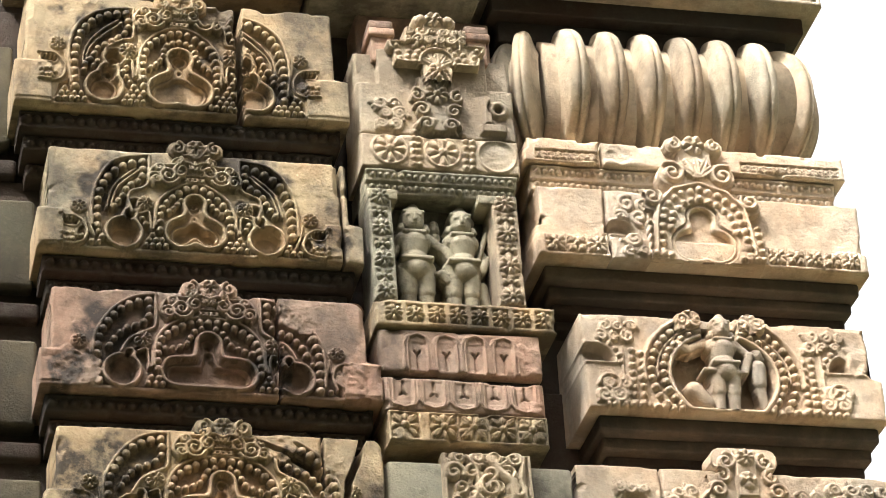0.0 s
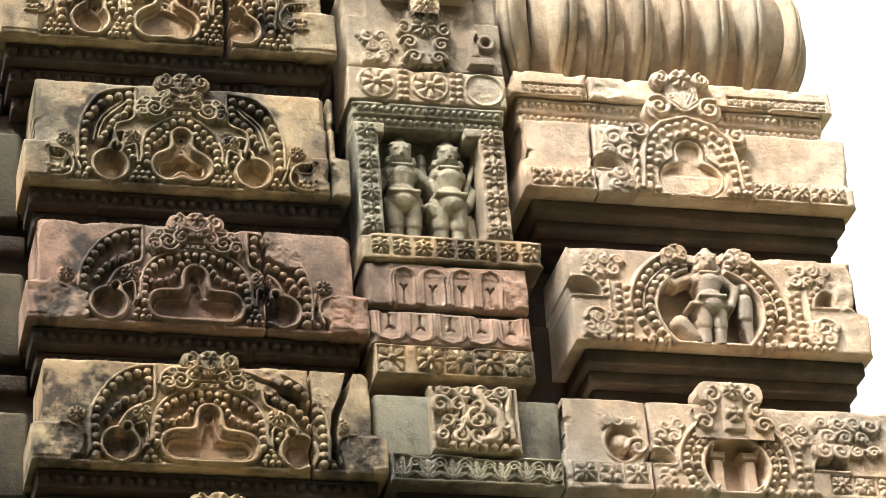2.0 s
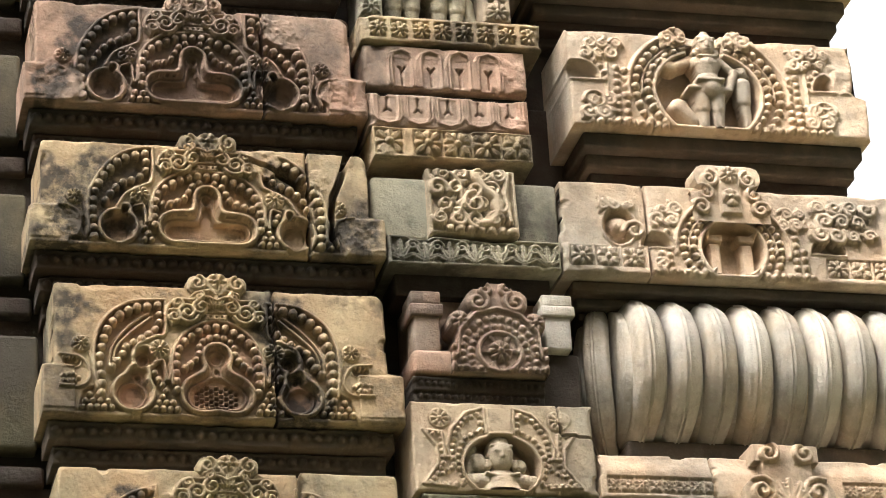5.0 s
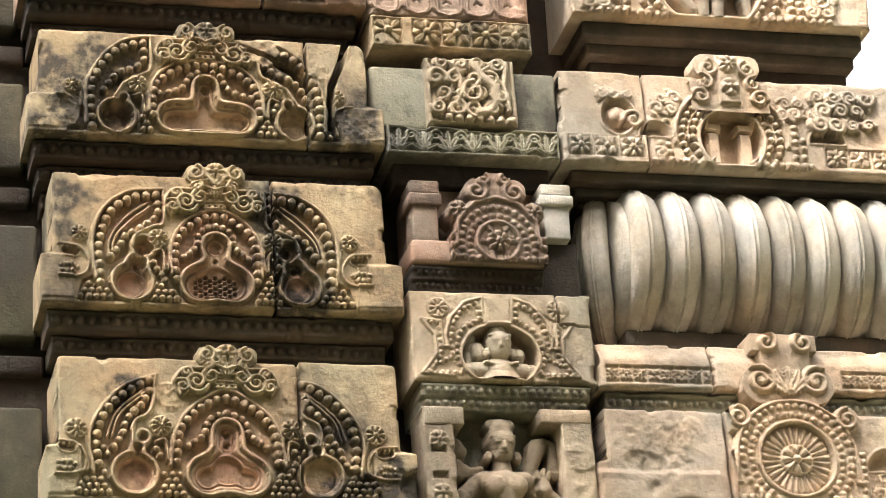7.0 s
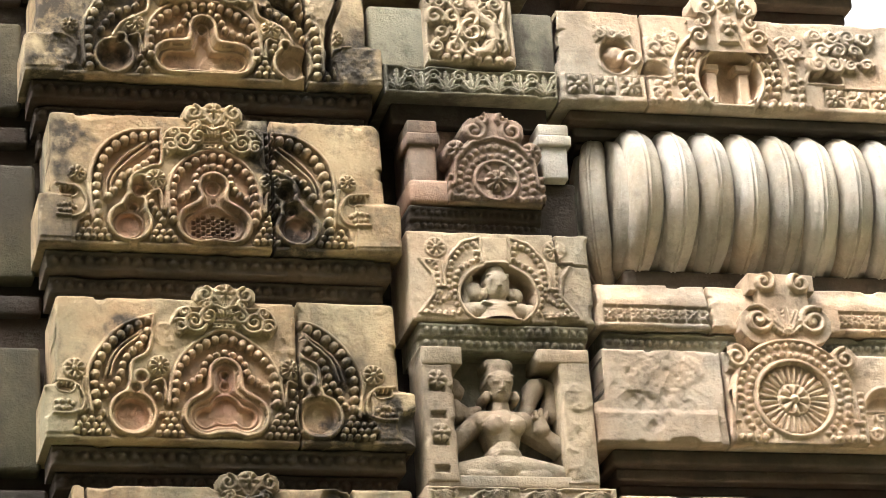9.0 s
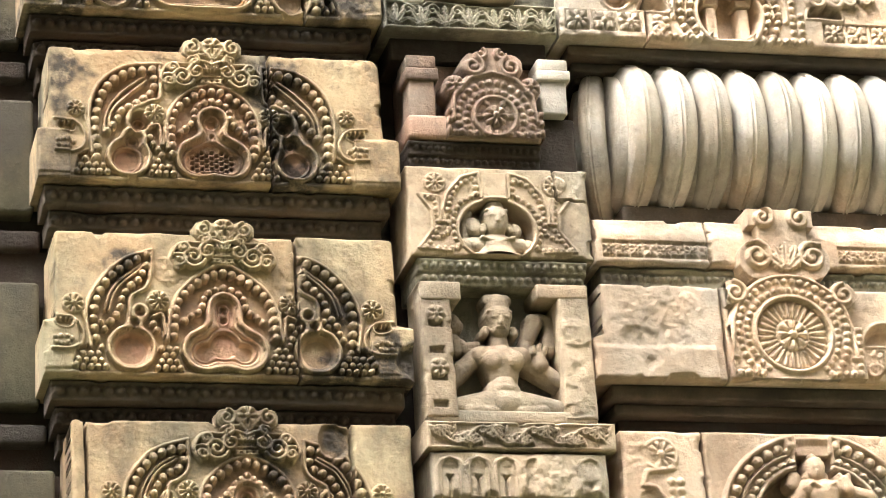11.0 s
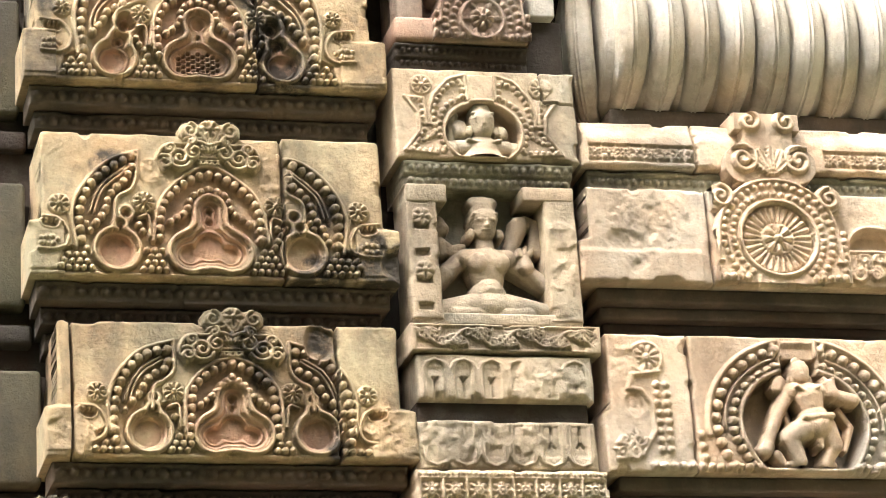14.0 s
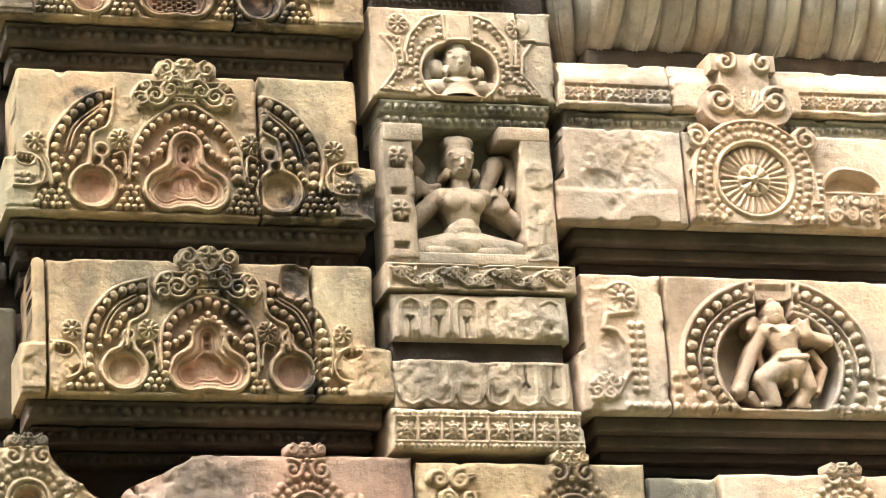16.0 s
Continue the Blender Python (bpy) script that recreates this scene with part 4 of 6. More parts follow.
TRIO += [
    (-0.15, 0.74, -0.32, 0.66, 0.055, 0.05, 0.05), (-0.32, 0.66, -0.40, 0.70, 0.06, 0.08, 0.04), (0.15, 0.74, 0.28, 0.62, 0.055, 0.05, 0.05), (0.28, 0.62, 0.22, 0.44, 0.045, 0.04, 0.08),
    (0.36, 0.62, 0.36, 0.64, 0.06, 0.055, 0.06), (0.36, 0.50, 0.36, 0.32, 0.08, 0.07, 0.05), (0.36, 0.30, 0.38, 0.0, 0.06, 0.04, 0.04), (-0.30, 0.22, -0.18, 0.08, 0.09, 0.07, 0.04),
    (-0.2, 0.40, 0.2, 0.38, 0.025, 0.025, 0.16),
]


def face(x, y, r, out):
    """Nose, brows, mouth, chin and ear ornaments of a carved head."""
    return [(x, y + 0.25 * r, x, y - 0.2 * r, 0.13 * r, 0.2 * r, out + 0.97 * r), (x - 0.55 * r, y + 0.28 * r, x - 0.15 * r, y + 0.34 * r, 0.12 * r, 0.10 * r, out + 0.86 * r),
            (x + 0.15 * r, y + 0.34 * r, x + 0.55 * r, y + 0.28 * r, 0.10 * r, 0.12 * r, out + 0.86 * r), (x - 0.25 * r, y - 0.5 * r, x + 0.25 * r, y - 0.5 * r, 0.10 * r, 0.10 * r, out + 0.84 * r),
            (x, y - 0.82 * r, x, y - 0.82 * r, 0.30 * r, 0.30 * r, out + 0.36 * r), (x - 0.8 * r, y + 0.75 * r, x + 0.8 * r, y + 0.75 * r, 0.16 * r, 0.16 * r, out + 0.62 * r),
            (x - 1.05 * r, y - 0.5 * r, x - 1.1 * r, y - 0.8 * r, 0.28 * r, 0.32 * r, out + 0.1 * r), (x + 1.05 * r, y - 0.5 * r, x + 1.1 * r, y - 0.8 * r, 0.28 * r, 0.32 * r, out + 0.1 * r)]


BUST += face(0.0, 0.55, 0.185, 0.12)
COUPLE += face(-0.20, 0.865, 0.098, 0.13) + face(0.20, 0.86, 0.098, 0.13)
SEATED += face(0.0, 0.80, 0.11, 0.12) + [(-0.08, 0.47, -0.07, 0.46, 0.085, 0.085, 0.17), (0.09, 0.47, 0.08, 0.46, 0.085, 0.085, 0.17), (0.0, 0.26, 0.0, 0.24, 0.10, 0.11, 0.13)]
DANCER += face(-0.03, 0.88, 0.082, 0.12) + [(-0.09, 0.74, 0.0, 0.68, 0.018, 0.018, 0.22), (0.0, 0.68, 0.11, 0.74, 0.018, 0.018, 0.22)]
TRIO += face(0.0, 0.865, 0.098, 0.13) + face(0.36, 0.63, 0.055, 0.06)


def pillar_strip(parent, u0, u1, z0, z1, mat, marks=6, thick=0.14, out=0.0, name="pilaster"):
    R = Relief(u0, u1, z0, z1, 0.003)
    uc, w, h = (u0 + u1) / 2, u1 - u0, (z1 - z0) / marks
    for i in range(marks):
        z = z0 + (i + 0.5) * h
        if i % 2:
            R.sink(u0 + w * .16, u1 - w * .16, z - h * .36, z + h * .36, 0.010, 0.004)
            R.rosette(uc, z, w * 0.33, 4, 0.015, -0.008)
        else:
            R.sink(u0 + w * .1, u1 - w * .1, z - h * .42, z - h * .30, 0.012, 0.003)
            R.rosette(uc, z + .05 * h, w * 0.40, 8, 0.012)
    return R.build(name, mat, parent, thick, out, "", 0.006)


def statue(name, limbs, u, z, s, out, mat, label, full=1.0, step=0.0024):
    """A carved figure, one plain mesh."""
    xs = [l[0] for l in limbs] + [l[2] for l in limbs]
    R = Relief(u + (min(xs) - 0.16) * s, u + (max(xs) + 0.16) * s, z, z + 1.14 * s, step)
    R.body([(*l[:4], l[4] * full, l[5] * full, l[6]) for l in limbs], u, z, s, 0.0)
    R.M = R.H > 0.001
    ob = R.build(name, mat, tagged(new(name + "_seat"), label, "statue"), 0.02, out, "", rough=0.3)
    holder = ob.parent
    ob.parent = None
    ob.matrix_parent_inverse = Matrix.Identity(4)
    bpy.data.objects.remove(holder)
    ob.name = name
    return tagged(ob, label, "statue")


def upper_pediment():
    t = thing("niche_pediment", 0.03, 6.17, "mossy ochre pediment with carved crest and small posts", "carved block")
    R = Relief(-0.19, 0.262, 6.297, 6.60, 0.0028)
    R.H -= 0.03 * smooth((R.Z - 6.47) / 0.02) * (np.abs(R.U - 0.03) > 0.16)
    cx = 0.034
    R.swell(cx - 0.055, cx + 0.055, 6.30, 6.50, 0.018, 0.008)
    for m in (-1, 1):
        for k in range(3):
            R.scroll(cx + m * (0.035 + 0.012 * k), 6.325 + 0.05 * k, 0.024, m, 1.3, 40 * k, 0.006, 0.012, 0.018)
        R.leaf(cx, 6.44, 0.07, 90 + 30 * m, 0.4, 0.014, 0.018)
    R.beads([(cx - 0.07, 6.305), (cx + 0.07, 6.305)], 0.011)
    R.beads([(cx - 0.06, 6.325), (cx, 6.345), (cx + 0.06, 6.325)], 0.010, 0.012)
    R.rosette(cx, 6.435, 0.035, 8, 0.018, 0.016)
    R.foliage(-0.15, -0.04, 6.31, 6.43, 4, 0.028)
    R.beads([(-0.14, 6.312), (-0.08, 6.33), (-0.05, 6.36)], 0.010)
    R.swell(0.155, 0.235, 6.31, 6.345, 0.022, 0.006)
    R.swell(0.165, 0.195, 6.34, 6.44, 0.022, 0.006)
    R.pit([(0.215, 6.40, 0.014)], 0.03, rim=0.012)
    R.build("pediment", BUFF, t, 0.2, -0.01)
    # the crest plate
    C = Relief(-0.11, 0.185, 6.47, 6.715, 0.0026)
    c2 = 0.04
    C.H += 0.02
    C.foliage(c2 - 0.10, c2 + 0.10, 6.60, 6.665, 9, 0.022, 0.02, 0.018)
    C.rosette(c2, 6.695, 0.026, 6, 0.018, 0.02)
    for m in (-1, 1):
        C.bead(c2 + m * 0.04, 6.69, 0.017, 0.02)
        C.line([(c2 + m * 0.140, 6.60), (c2 + m * 0.118, 6.535), (c2 + m * 0.055, 6.530)], 0.005, 0.012, 0.02)
        C.line([(c2 + m * 0.140, 6.60), (c2 + m * 0.095, 6.605), (c2 + m * 0.05, 6.622), (c2, 6.63)], 0.005, 0.012, 0.02)
        for r, b in ((0.066, 0.0095), (0.088, 0.0085)):
            C.beads([(c2 + m * r * math.sin(radians(a)), 6.535 + r * math.cos(radians(a))) for a in range(0, 92, 6)], b, 0.02)
        C.beads([(c2 + m * 0.108, 6.545), (c2 + m * 0.118, 6.59)], 0.009, 0.02)
        C.scroll(c2 + m * 0.022, 6.478, 0.018, m, 1.3, 60, 0.006, 0.014, 0.02)
    C.ring(c2, 6.535, 0.052, 0.005, 0.012, -10, 190, 0.02)
    for q in range(-2, 3):
        C.leaf(c2, 6.525, 0.052, 90 + 30 * q, 0.42, 0.016, 0.012)
    C.rosette(c2, 6.505, 0.030, 8, 0.018, 0.024)
    C.keep([(c2, 6.69, 0.032), (c2 - 0.045, 6.688, 0.02), (c2 + 0.045, 6.688, 0.02), (c2 - 0.128, 6.595, 0.018), (c2 + 0.128, 6.595, 0.018), (c2, 6.51, 0.045)],
           [(c2 - 0.09, c2 + 0.09, 6.59, 6.655), (c2 - 0.125, c2 + 0.125, 6.53, 6.605), (c2 - 0.04, c2 + 0.04, 6.47, 6.55), (c2 - 0.035, c2 + 0.035, 6.64, 6.69)])
    C.build("crest", BUFF, t, 0.05, 0.0, "buff carved scroll crest")
    block("backing", -0.16, 0.245, 6.58, 6.80, -0.13, 0.15, PINK, t)
    post(t, -0.112, 6.56, 0.075, 0.135, PINK)
    post(t, 0.172, 6.57, 0.075, 0.13, PINK)
    B = Relief(-0.195, 0.262, 6.176, 6.292, 0.0028)
    for k, u in enumerate((-0.113, 0.040)):
        B.ring(u, 6.236, 0.05, 0.005, 0.008)
        B.rosette(u, 6.236, 0.046, 8, 0.014)
    B.pit([(0.198, 6.236, 0.052)], 0.004, rim=0.004, edge=0.01, pigment=0)
    for u in (-0.045, -0.03, 0.105, 0.125):
        B.beads([(u, 6.19), (u + 0.004, 6.28)], 0.009)
    B.build("frieze", BUFF, t, 0.2, 0.0, "buff frieze with lotus rosettes")


def post(parent, u, z0, w, h, mat):
    """A squat post with a stepped cap."""
    shaft = block("post", u - w * 0.40, u + w * 0.40, z0, z0 + h * 0.62, -0.015, 0.09, mat, parent, bevel=0.006)
    block("cap", u - w * 0.52, u + w * 0.52, z0 + h * 0.60, z0 + h * 0.80, 0.0, 0.12, mat, shaft, bevel=0.006)
    block("cap", u - w * 0.47, u + w * 0.47, z0 + h * 0.80, z0 + h * 1.02, -0.006, 0.11, mat, shaft, bevel=0.006)


def couple_niche():
    t = thing("niche", 0.03, 5.73, "grey mossy niche framed by carved pilasters", "niche")
    string_course(t, -0.185, 0.25, 6.10, 6.172, -0.012, MOSSY, 2, 0.2, 0.009, "lintel")
    block("backing", -0.16, 0.235, 5.72, 6.12, -0.125, 0.1, MOSSY, t, bevel=0.004)
    left = pillar_strip(t, -0.184, -0.118, 5.732, 6.098, MOSSY, 7)
    right = pillar_strip(t, 0.168, 0.242, 5.738, 6.098, BUFF, 7)
    block("capital", -0.185, -0.10, 6.065, 6.098, 0.004, 0.13, MOSSY, left, bevel=0.005)
    block("capital", 0.13, 0.242, 6.070, 6.098, 0.004, 0.13, MOSSY, right, bevel=0.005)
    statue("statue", COUPLE, 0.022, 5.742, 0.338, -0.112, MOSSY, "worn stone couple standing close together in the niche")


def rosette_ledge():
    t = thing("ledge", 0.07, 5.64, "weathered ledge with a row of square rosettes", "ledge")
    R = Relief(-0.186, 0.318, 5.646, 5.728, 0.0028)
    n = 8
    for k in range(n):
        u = -0.155 + (k + 0.3) * 0.06
        R.sink(u - 0.024, u + 0.024, 5.657, 5.716, 0.008, 0.004)
        R.rosette(u, 5.686, 0.026, 8, 0.016, -0.008)
    R.worn([(0.31, 5.69, 0.03, 0.01)])
    R.build("ledge", OCHRE, t, 0.22, 0.012)
    P = Relief(-0.178, 0.268, 5.505, 5.640, 0.0028)
    P.petal_panels(-0.115, 0.205, 5.512, 5.630, 4, True)
    P.worn([(0.24, 5.56, 0.05, 0.0)])
    P.build("lotus_moulding", PINK, t, 0.2, 0.0, "pinkish moulding of upright lotus panels")
    # neck coloured dark for the shade between the two mouldings
    block("neck", -0.17, 0.262, 5.470, 5.51, -0.035, 0.16, DEEP_SHADE, t, bevel=0.004)
    Q = Relief(-0.176, 0.266, 5.385, 5.487, 0.0028)
    Q.petal_panels(-0.165, 0.255, 5.390, 5.478, 5, False)
    Q.worn([(0.24, 5.41, 0.04, 0.0)])
    Q.build("lotus_moulding", PINK, t, 0.2, 0.0, "pinkish moulding of hanging lotus panels")
    F = Relief(-0.168, 0.268, 5.288, 5.380, 0.0028)
    F.flower_tiles(-0.06, 0.262, 5.295, 5.375, 4, 0.016)
    F.flower_tiles(-0.165, -0.085, 5.295, 5.375, 1, 0.012)
    F.worn([(-0.13, 5.30, 0.04, 0.004)])
    F.build("frieze", OCHRE, t, 0.22, 0.01, "frieze of four-petalled flowers")


def monkey_panel():
    t = thing("foliage_panel", 0.08, 4.965, "mossy plain block with a raised panel of scrolling foliage", "carved block")
    block("stone_block", -0.178, 0.328, 5.055, 5.236, -0.02, 0.2, MOSSY, t)
    R = Relief(-0.032, 0.208, 5.060, 5.256, 0.0026)
    R.H += 0.004
    R.sink(-0.024, 0.200, 5.066, 5.25, 0.014, 0.004)
    R.foliage(-0.03, 0.20, 5.08, 5.25, 21, 0.034, -0.010, 0.028)
    R.line([(0.10, 5.235), (0.115, 5.20), (0.15, 5.17), (0.155, 5.13), (0.13, 5.095), (0.10, 5.09)], 0.018, 0.03, -0.010)
    R.line([(0.185, 5.24), (0.175, 5.18), (0.185, 5.10)], 0.010, 0.028, -0.010)
    R.line([(0.03, 5.24), (0.055, 5.20), (0.06, 5.15), (0.04, 5.11)], 0.010, 0.03, -0.010)
    R.scroll(0.092, 5.15, 0.034, 1, 1.3, 90, 0.009, 0.03, -0.006)
    R.beads([(0.02, 5.075), (0.19, 5.072)], 0.013)
    R.build("panel", BUFF, t, 0.05, 0.012, "deeply carved buff foliage panel")
    B = Relief(-0.148, 0.318, 4.966, 5.050, 0.0024)
    B.sink(-0.140, 0.310, 4.974, 5.044, 0.014, 0.004)
    for k in range(7):
        u = -0.115 + k * 0.066
        for a in (-60, -30, 0, 30, 60):
            B.leaf(u, 4.978, 0.062 - abs(a) * 0.0003, 90 + a, 0.3, 0.017, -0.014)
        B.scroll(u + 0.033, 5.022, 0.018, 1, 1.3, 0, 0.005, 0.016, -0.014)
    B.build("frieze", MOSSY, t, 0.24, 0.012, "dark mossy frieze of leaves")
    # dark colour paints the shade below the frieze
    block("neck", -0.12, 0.30, 4.905, 4.968, -0.06, 0.16, DEEP_SHADE, t, bevel=0.005)


def medallion_block():
    t = thing("medallion_block", 0.10, 4.58, "pink and grey block with a beaded lotus medallion between posts", "carved block")
    block("stone_block", -0.10, 0.255, 4.655, 4.722, 0.0, 0.2, PINK, t)
    block("backing", -0.08, 0.30, 4.70, 4.92, -0.10, 0.15, PINK, t)
    post(t, -0.054, 4.72, 0.085, 0.172, PINK)
    post(t, 0.298, 4.745, 0.088, 0.152, WHITE)
    R = Relief(-0.005, 0.258, 4.655, 4.912, 0.0026)
    c = (0.125, 4.712)
    R.H += 0.012
    R.ring(*c, 0.056, 0.006, 0.012, 0, 360, 0.012)
    R.rosette(*c, 0.03, 8, 0.02, 0.012)
    for k in range(6):
        R.leaf(c[0] + 0.03 * math.cos(k * 1.05), c[1] + 0.03 * math.sin(k * 1.05), 0.026, k * 60, 0.5, 0.01, 0.012)
    for r, b in ((0.076, 0.0085), (0.098, 0.009)):
        R.beads([(c[0] + r * math.cos(radians(a)), c[1] - 0.01 + 1.1 * r * math.sin(radians(a))) for a in np.linspace(-30, 210, 30)], b, 0.012)
    for m in (-1, 1):
        R.line([(c[0] + m * 0.112, 4.70), (c[0] + m * 0.105, 4.77), (c[0] + m * 0.06, 4.82), (c[0], 4.838)], 0.006, 0.012, 0.012)
        R.rosette(c[0] + m * 0.10, 4.80, 0.025, 6, 0.014, 0.012)
        R.beads([(c[0] + m * 0.125, 4.67), (c[0] + m * 0.12, 4.75)], 0.010, 0.012)
        R.scroll(c[0] + m * 0.05, 4.855, 0.03, m, 1.4, 120, 0.008, 0.016, 0.012)
        R.scroll(c[0] + m * 0.03, 4.89, 0.02, m, 1.2, 60, 0.007, 0.016, 0.012)
    R.beads([(0.0, 4.665), (0.255, 4.665)], 0.008, 0.012)
    R.keep([(c[0], 4.74, 0.112), (c[0], 4.88, 0.036), (c[0] - 0.045, 4.86, 0.036), (c[0] + 0.05, 4.86, 0.036), (c[0] - 0.10, 4.80, 0.03), (c[0] + 0.10, 4.80, 0.03)],
           [(0.0, 0.255, 4.655, 4.73)])
    R.build("medallion", PINK, t, 0.08, 0.01, "pinkish beaded medallion plate")
    # shade of the recess painted into the moulding and the block beside it
    string_course(t, -0.10, 0.25, 4.584, 4.652, -0.02, DEEP_SHADE, 2, 0.2, 0.008)
    block("stone_block", 0.24, 0.36, 4.58, 4.75, -0.06, 0.15, DEEP_SHADE, t)


def bust_block():
    t = thing("bust_block", 0.12, 4.27, "buff sandstone block with beaded arch round a deep opening", "carved block")
    R = Relief(-0.115, 0.362, 4.325, 4.575, 0.0020)
    c = (0.112, 4.398)
    for m in (-1, 1):
        R.line([(c[0] + m * 0.036, 4.485), (c[0] + m * 0.04, 4.56), (c[0] + m * 0.085, 4.545), (c[0] + m * 0.125, 4.50), (c[0] + m * 0.14, 4.45), (c[0] + m * 0.135, 4.42), (c[0] + m * 0.148, 4.42), (c[0] + m * 0.152, 4.49)], 0.005, 0.008)
        R.beads([(c[0] + m * 0.048, 4.50), (c[0] + m * 0.05, 4.545), (c[0] + m * 0.09, 4.525), (c[0] + m * 0.118, 4.485), (c[0] + m * 0.127, 4.44), (c[0] + m * 0.125, 4.40)], 0.0078)
        R.beads([(c[0] + m * 0.06, 4.492), (c[0] + m * 0.095, 4.47), (c[0] + m * 0.112, 4.43), (c[0] + m * 0.112, 4.385), (c[0] + m * 0.10, 4.355)], 0.0078)
        R.line([(c[0] + m * 0.152, 4.49), (c[0] + m * 0.20, 4.495), (c[0] + m * 0.168, 4.45), (c[0] + m * 0.165, 4.40), (c[0] + m * 0.205, 4.345), (c[0] + m * 0.12, 4.340)], 0.0045, 0.007)
        R.beads([(c[0] + m * 0.160, 4.485), (c[0] + m * 0.19, 4.488)], 0.006)
        R.beads([(c[0] + m * 0.155, 4.47), (c[0] + m * 0.152, 4.40), (c[0] + m * 0.175, 4.362), (c[0] + m * 0.19, 4.350)], 0.007)
        R.beads([(c[0] + m * 0.105, 4.347), (c[0] + m * 0.185, 4.347)], 0.007)
        R.beads([(c[0] + m * 0.13, 4.39), (c[0] + m * 0.155, 4.375)], 0.007)
        R.rosette(c[0] + m * 0.155, 4.528, 0.024, 8, 0.010)
        R.ring(c[0] + m * 0.155, 4.528, 0.025, 0.004, 0.006)
    R.pit([(c[0], 4.402, 0.080), (c[0] - 0.026, 4.398, 0.072), (c[0] + 0.026, 4.398, 0.072)], 0.065, rim=0.006, edge=0.010, pigment=0.5, floor=4.335)
    R.swell(c[0] - 0.034, c[0] + 0.034, 4.480, 4.560, 0.012, 0.004)
    R.crack([(0.27, 4.575), (0.272, 4.51), (0.275, 4.49), (0.362, 4.488)], 0.004, 0.05)
    R.worn([(0.285, 4.53, 0.02, 0.0)])
    R.build("stone_block", BUFF, t, 0.22, 0.0)
    string_course(t, -0.098, 0.345, 4.255, 4.323, -0.018, MOSSY, 2, 0.2, 0.010, "lintel")
    statue("statue", BUST, 0.112, 4.334, 0.172, -0.032, BUFF, "worn stone bust with large ear ornaments in the arch")


def seated_niche():
    t = thing("niche", 0.12, 3.886, "grey-green niche with plain worn pilasters", "niche")
    block("backing", -0.08, 0.33, 3.88, 4.26, -0.13, 0.1, MOSSY, t, bevel=0.004)
    R = Relief(-0.102, -0.022, 3.892, 4.254, 0.003)
    for k in range(5):
        z = 3.915 + k * 0.072
        R.sink(-0.085, -0.045, z, z + 0.02, 0.014, 0.003)
        if k % 2:
            R.rosette(-0.063, z + 0.035, 0.024, 6, 0.010)
    left = R.build("pilaster", BUFF, t, 0.14, 0.0, "", 0.006)
    Q = Relief(0.255, 0.335, 3.892, 4.254, 0.003)
    Q.worn([(0.30, 4.0, 0.06, 0.003), (0.29, 4.12, 0.05, 0.0)])
    right = Q.build("pilaster", BUFF, t, 0.14, 0.0, "", 0.006)
    block("capital", -0.10, 0.005, 4.205, 4.254, 0.003, 0.13, BUFF, left, bevel=0.006)
    block("capital", 0.20, 0.335, 4.215, 4.254, 0.003, 0.13, BUFF, right, bevel=0.006)
    statue("statue", SEATED, 0.108, 3.905, 0.318, -0.085, BUFF, "worn cross-legged stone figure with several arms seated in the niche")
    block("sill", -0.10, 0.335, 3.880, 3.912, -0.005, 0.14, BUFF, t, bevel=0.006)


def vine_ledge():
    t = thing("ledge", 0.12, 3.40, "buff ledge with a flowering vine over worn lotus panels", "ledge")
    R = Relief(-0.112, 0.372, 3.806, 3.878, 0.0026)
    R.vine(-0.10, 0.36, 3.812, 3.872, 7)
    R.worn([(0.36, 3.81, 0.03, 0.008)])
    R.build("ledge", BUFF, t, 0.22, 0.012)
    P = Relief(-0.10, 0.345, 3.682, 3.800, 0.0028)
    P.petal_panels(-0.09, 0.335, 3.686, 3.79, 6, True)
    P.worn([(0.20, 3.73, 0.09, 0.0), (0.30, 3.74, 0.05, 0.0)])
    P.build("lotus_moulding", BUFF, t, 0.2, 0.0, "worn grey moulding of upright lotus panels")
    # the neck again has its shade in the colour
    block("neck", -0.10, 0.335, 3.618, 3.685, -0.035, 0.16, DEEP_SHADE, t, bevel=0.005)
    Q = Relief(-0.108, 0.342, 3.503, 3.628, 0.0028)
    Q.petal_panels(-0.10, 0.335, 3.508, 3.62, 6, False)
    Q.worn([(-0.03, 3.58, 0.07, 0.0), (0.08, 3.59, 0.05, 0.002), (0.17, 3.58, 0.04, 0.0)])
    Q.build("lotus_moulding", BUFF, t, 0.2, 0.0, "worn moulding of hanging lotus panels")
    F = Relief(-0.120, 0.360, 3.395, 3.500, 0.0026)
    n = 8
    for k in range(n):
        u = -0.085 + k * 0.058
        F.sink(u - 0.026, u + 0.026, 3.420, 3.472, 0.007, 0.003)
        F.rosette(u, 3.446, 0.024, 8, 0.011, -0.007)
        for a in range(4):
            F.bead(u + 0.022 * math.cos(radians(45 + 90 * a)), 3.446 + 0.021 * math.sin(radians(45 + 90 * a)), 0.0055, -0.004)
        F.bead(u, 3.446, 0.008, 0.002, 1.2)
        F.ring(u, 3.446, 0.011, 0.0035, 0.010)
        F.line([(u - 0.029, 3.42), (u - 0.029, 3.475)], 0.003, 0.006)
    F.beads([(-0.115, 3.488), (0.355, 3.488)], 0.006)
    F.beads([(-0.115, 3.406), (0.355, 3.406)], 0.006)
    F.line([(-0.12, 3.479), (0.36, 3.479)], 0.003, 0.005)
    F.line([(-0.12, 3.416), (0.36, 3.416)], 0.003, 0.005)
    F.build("frieze", BUFF, t, 0.24, 0.012, "crisp frieze of eight flowers between bead rows")


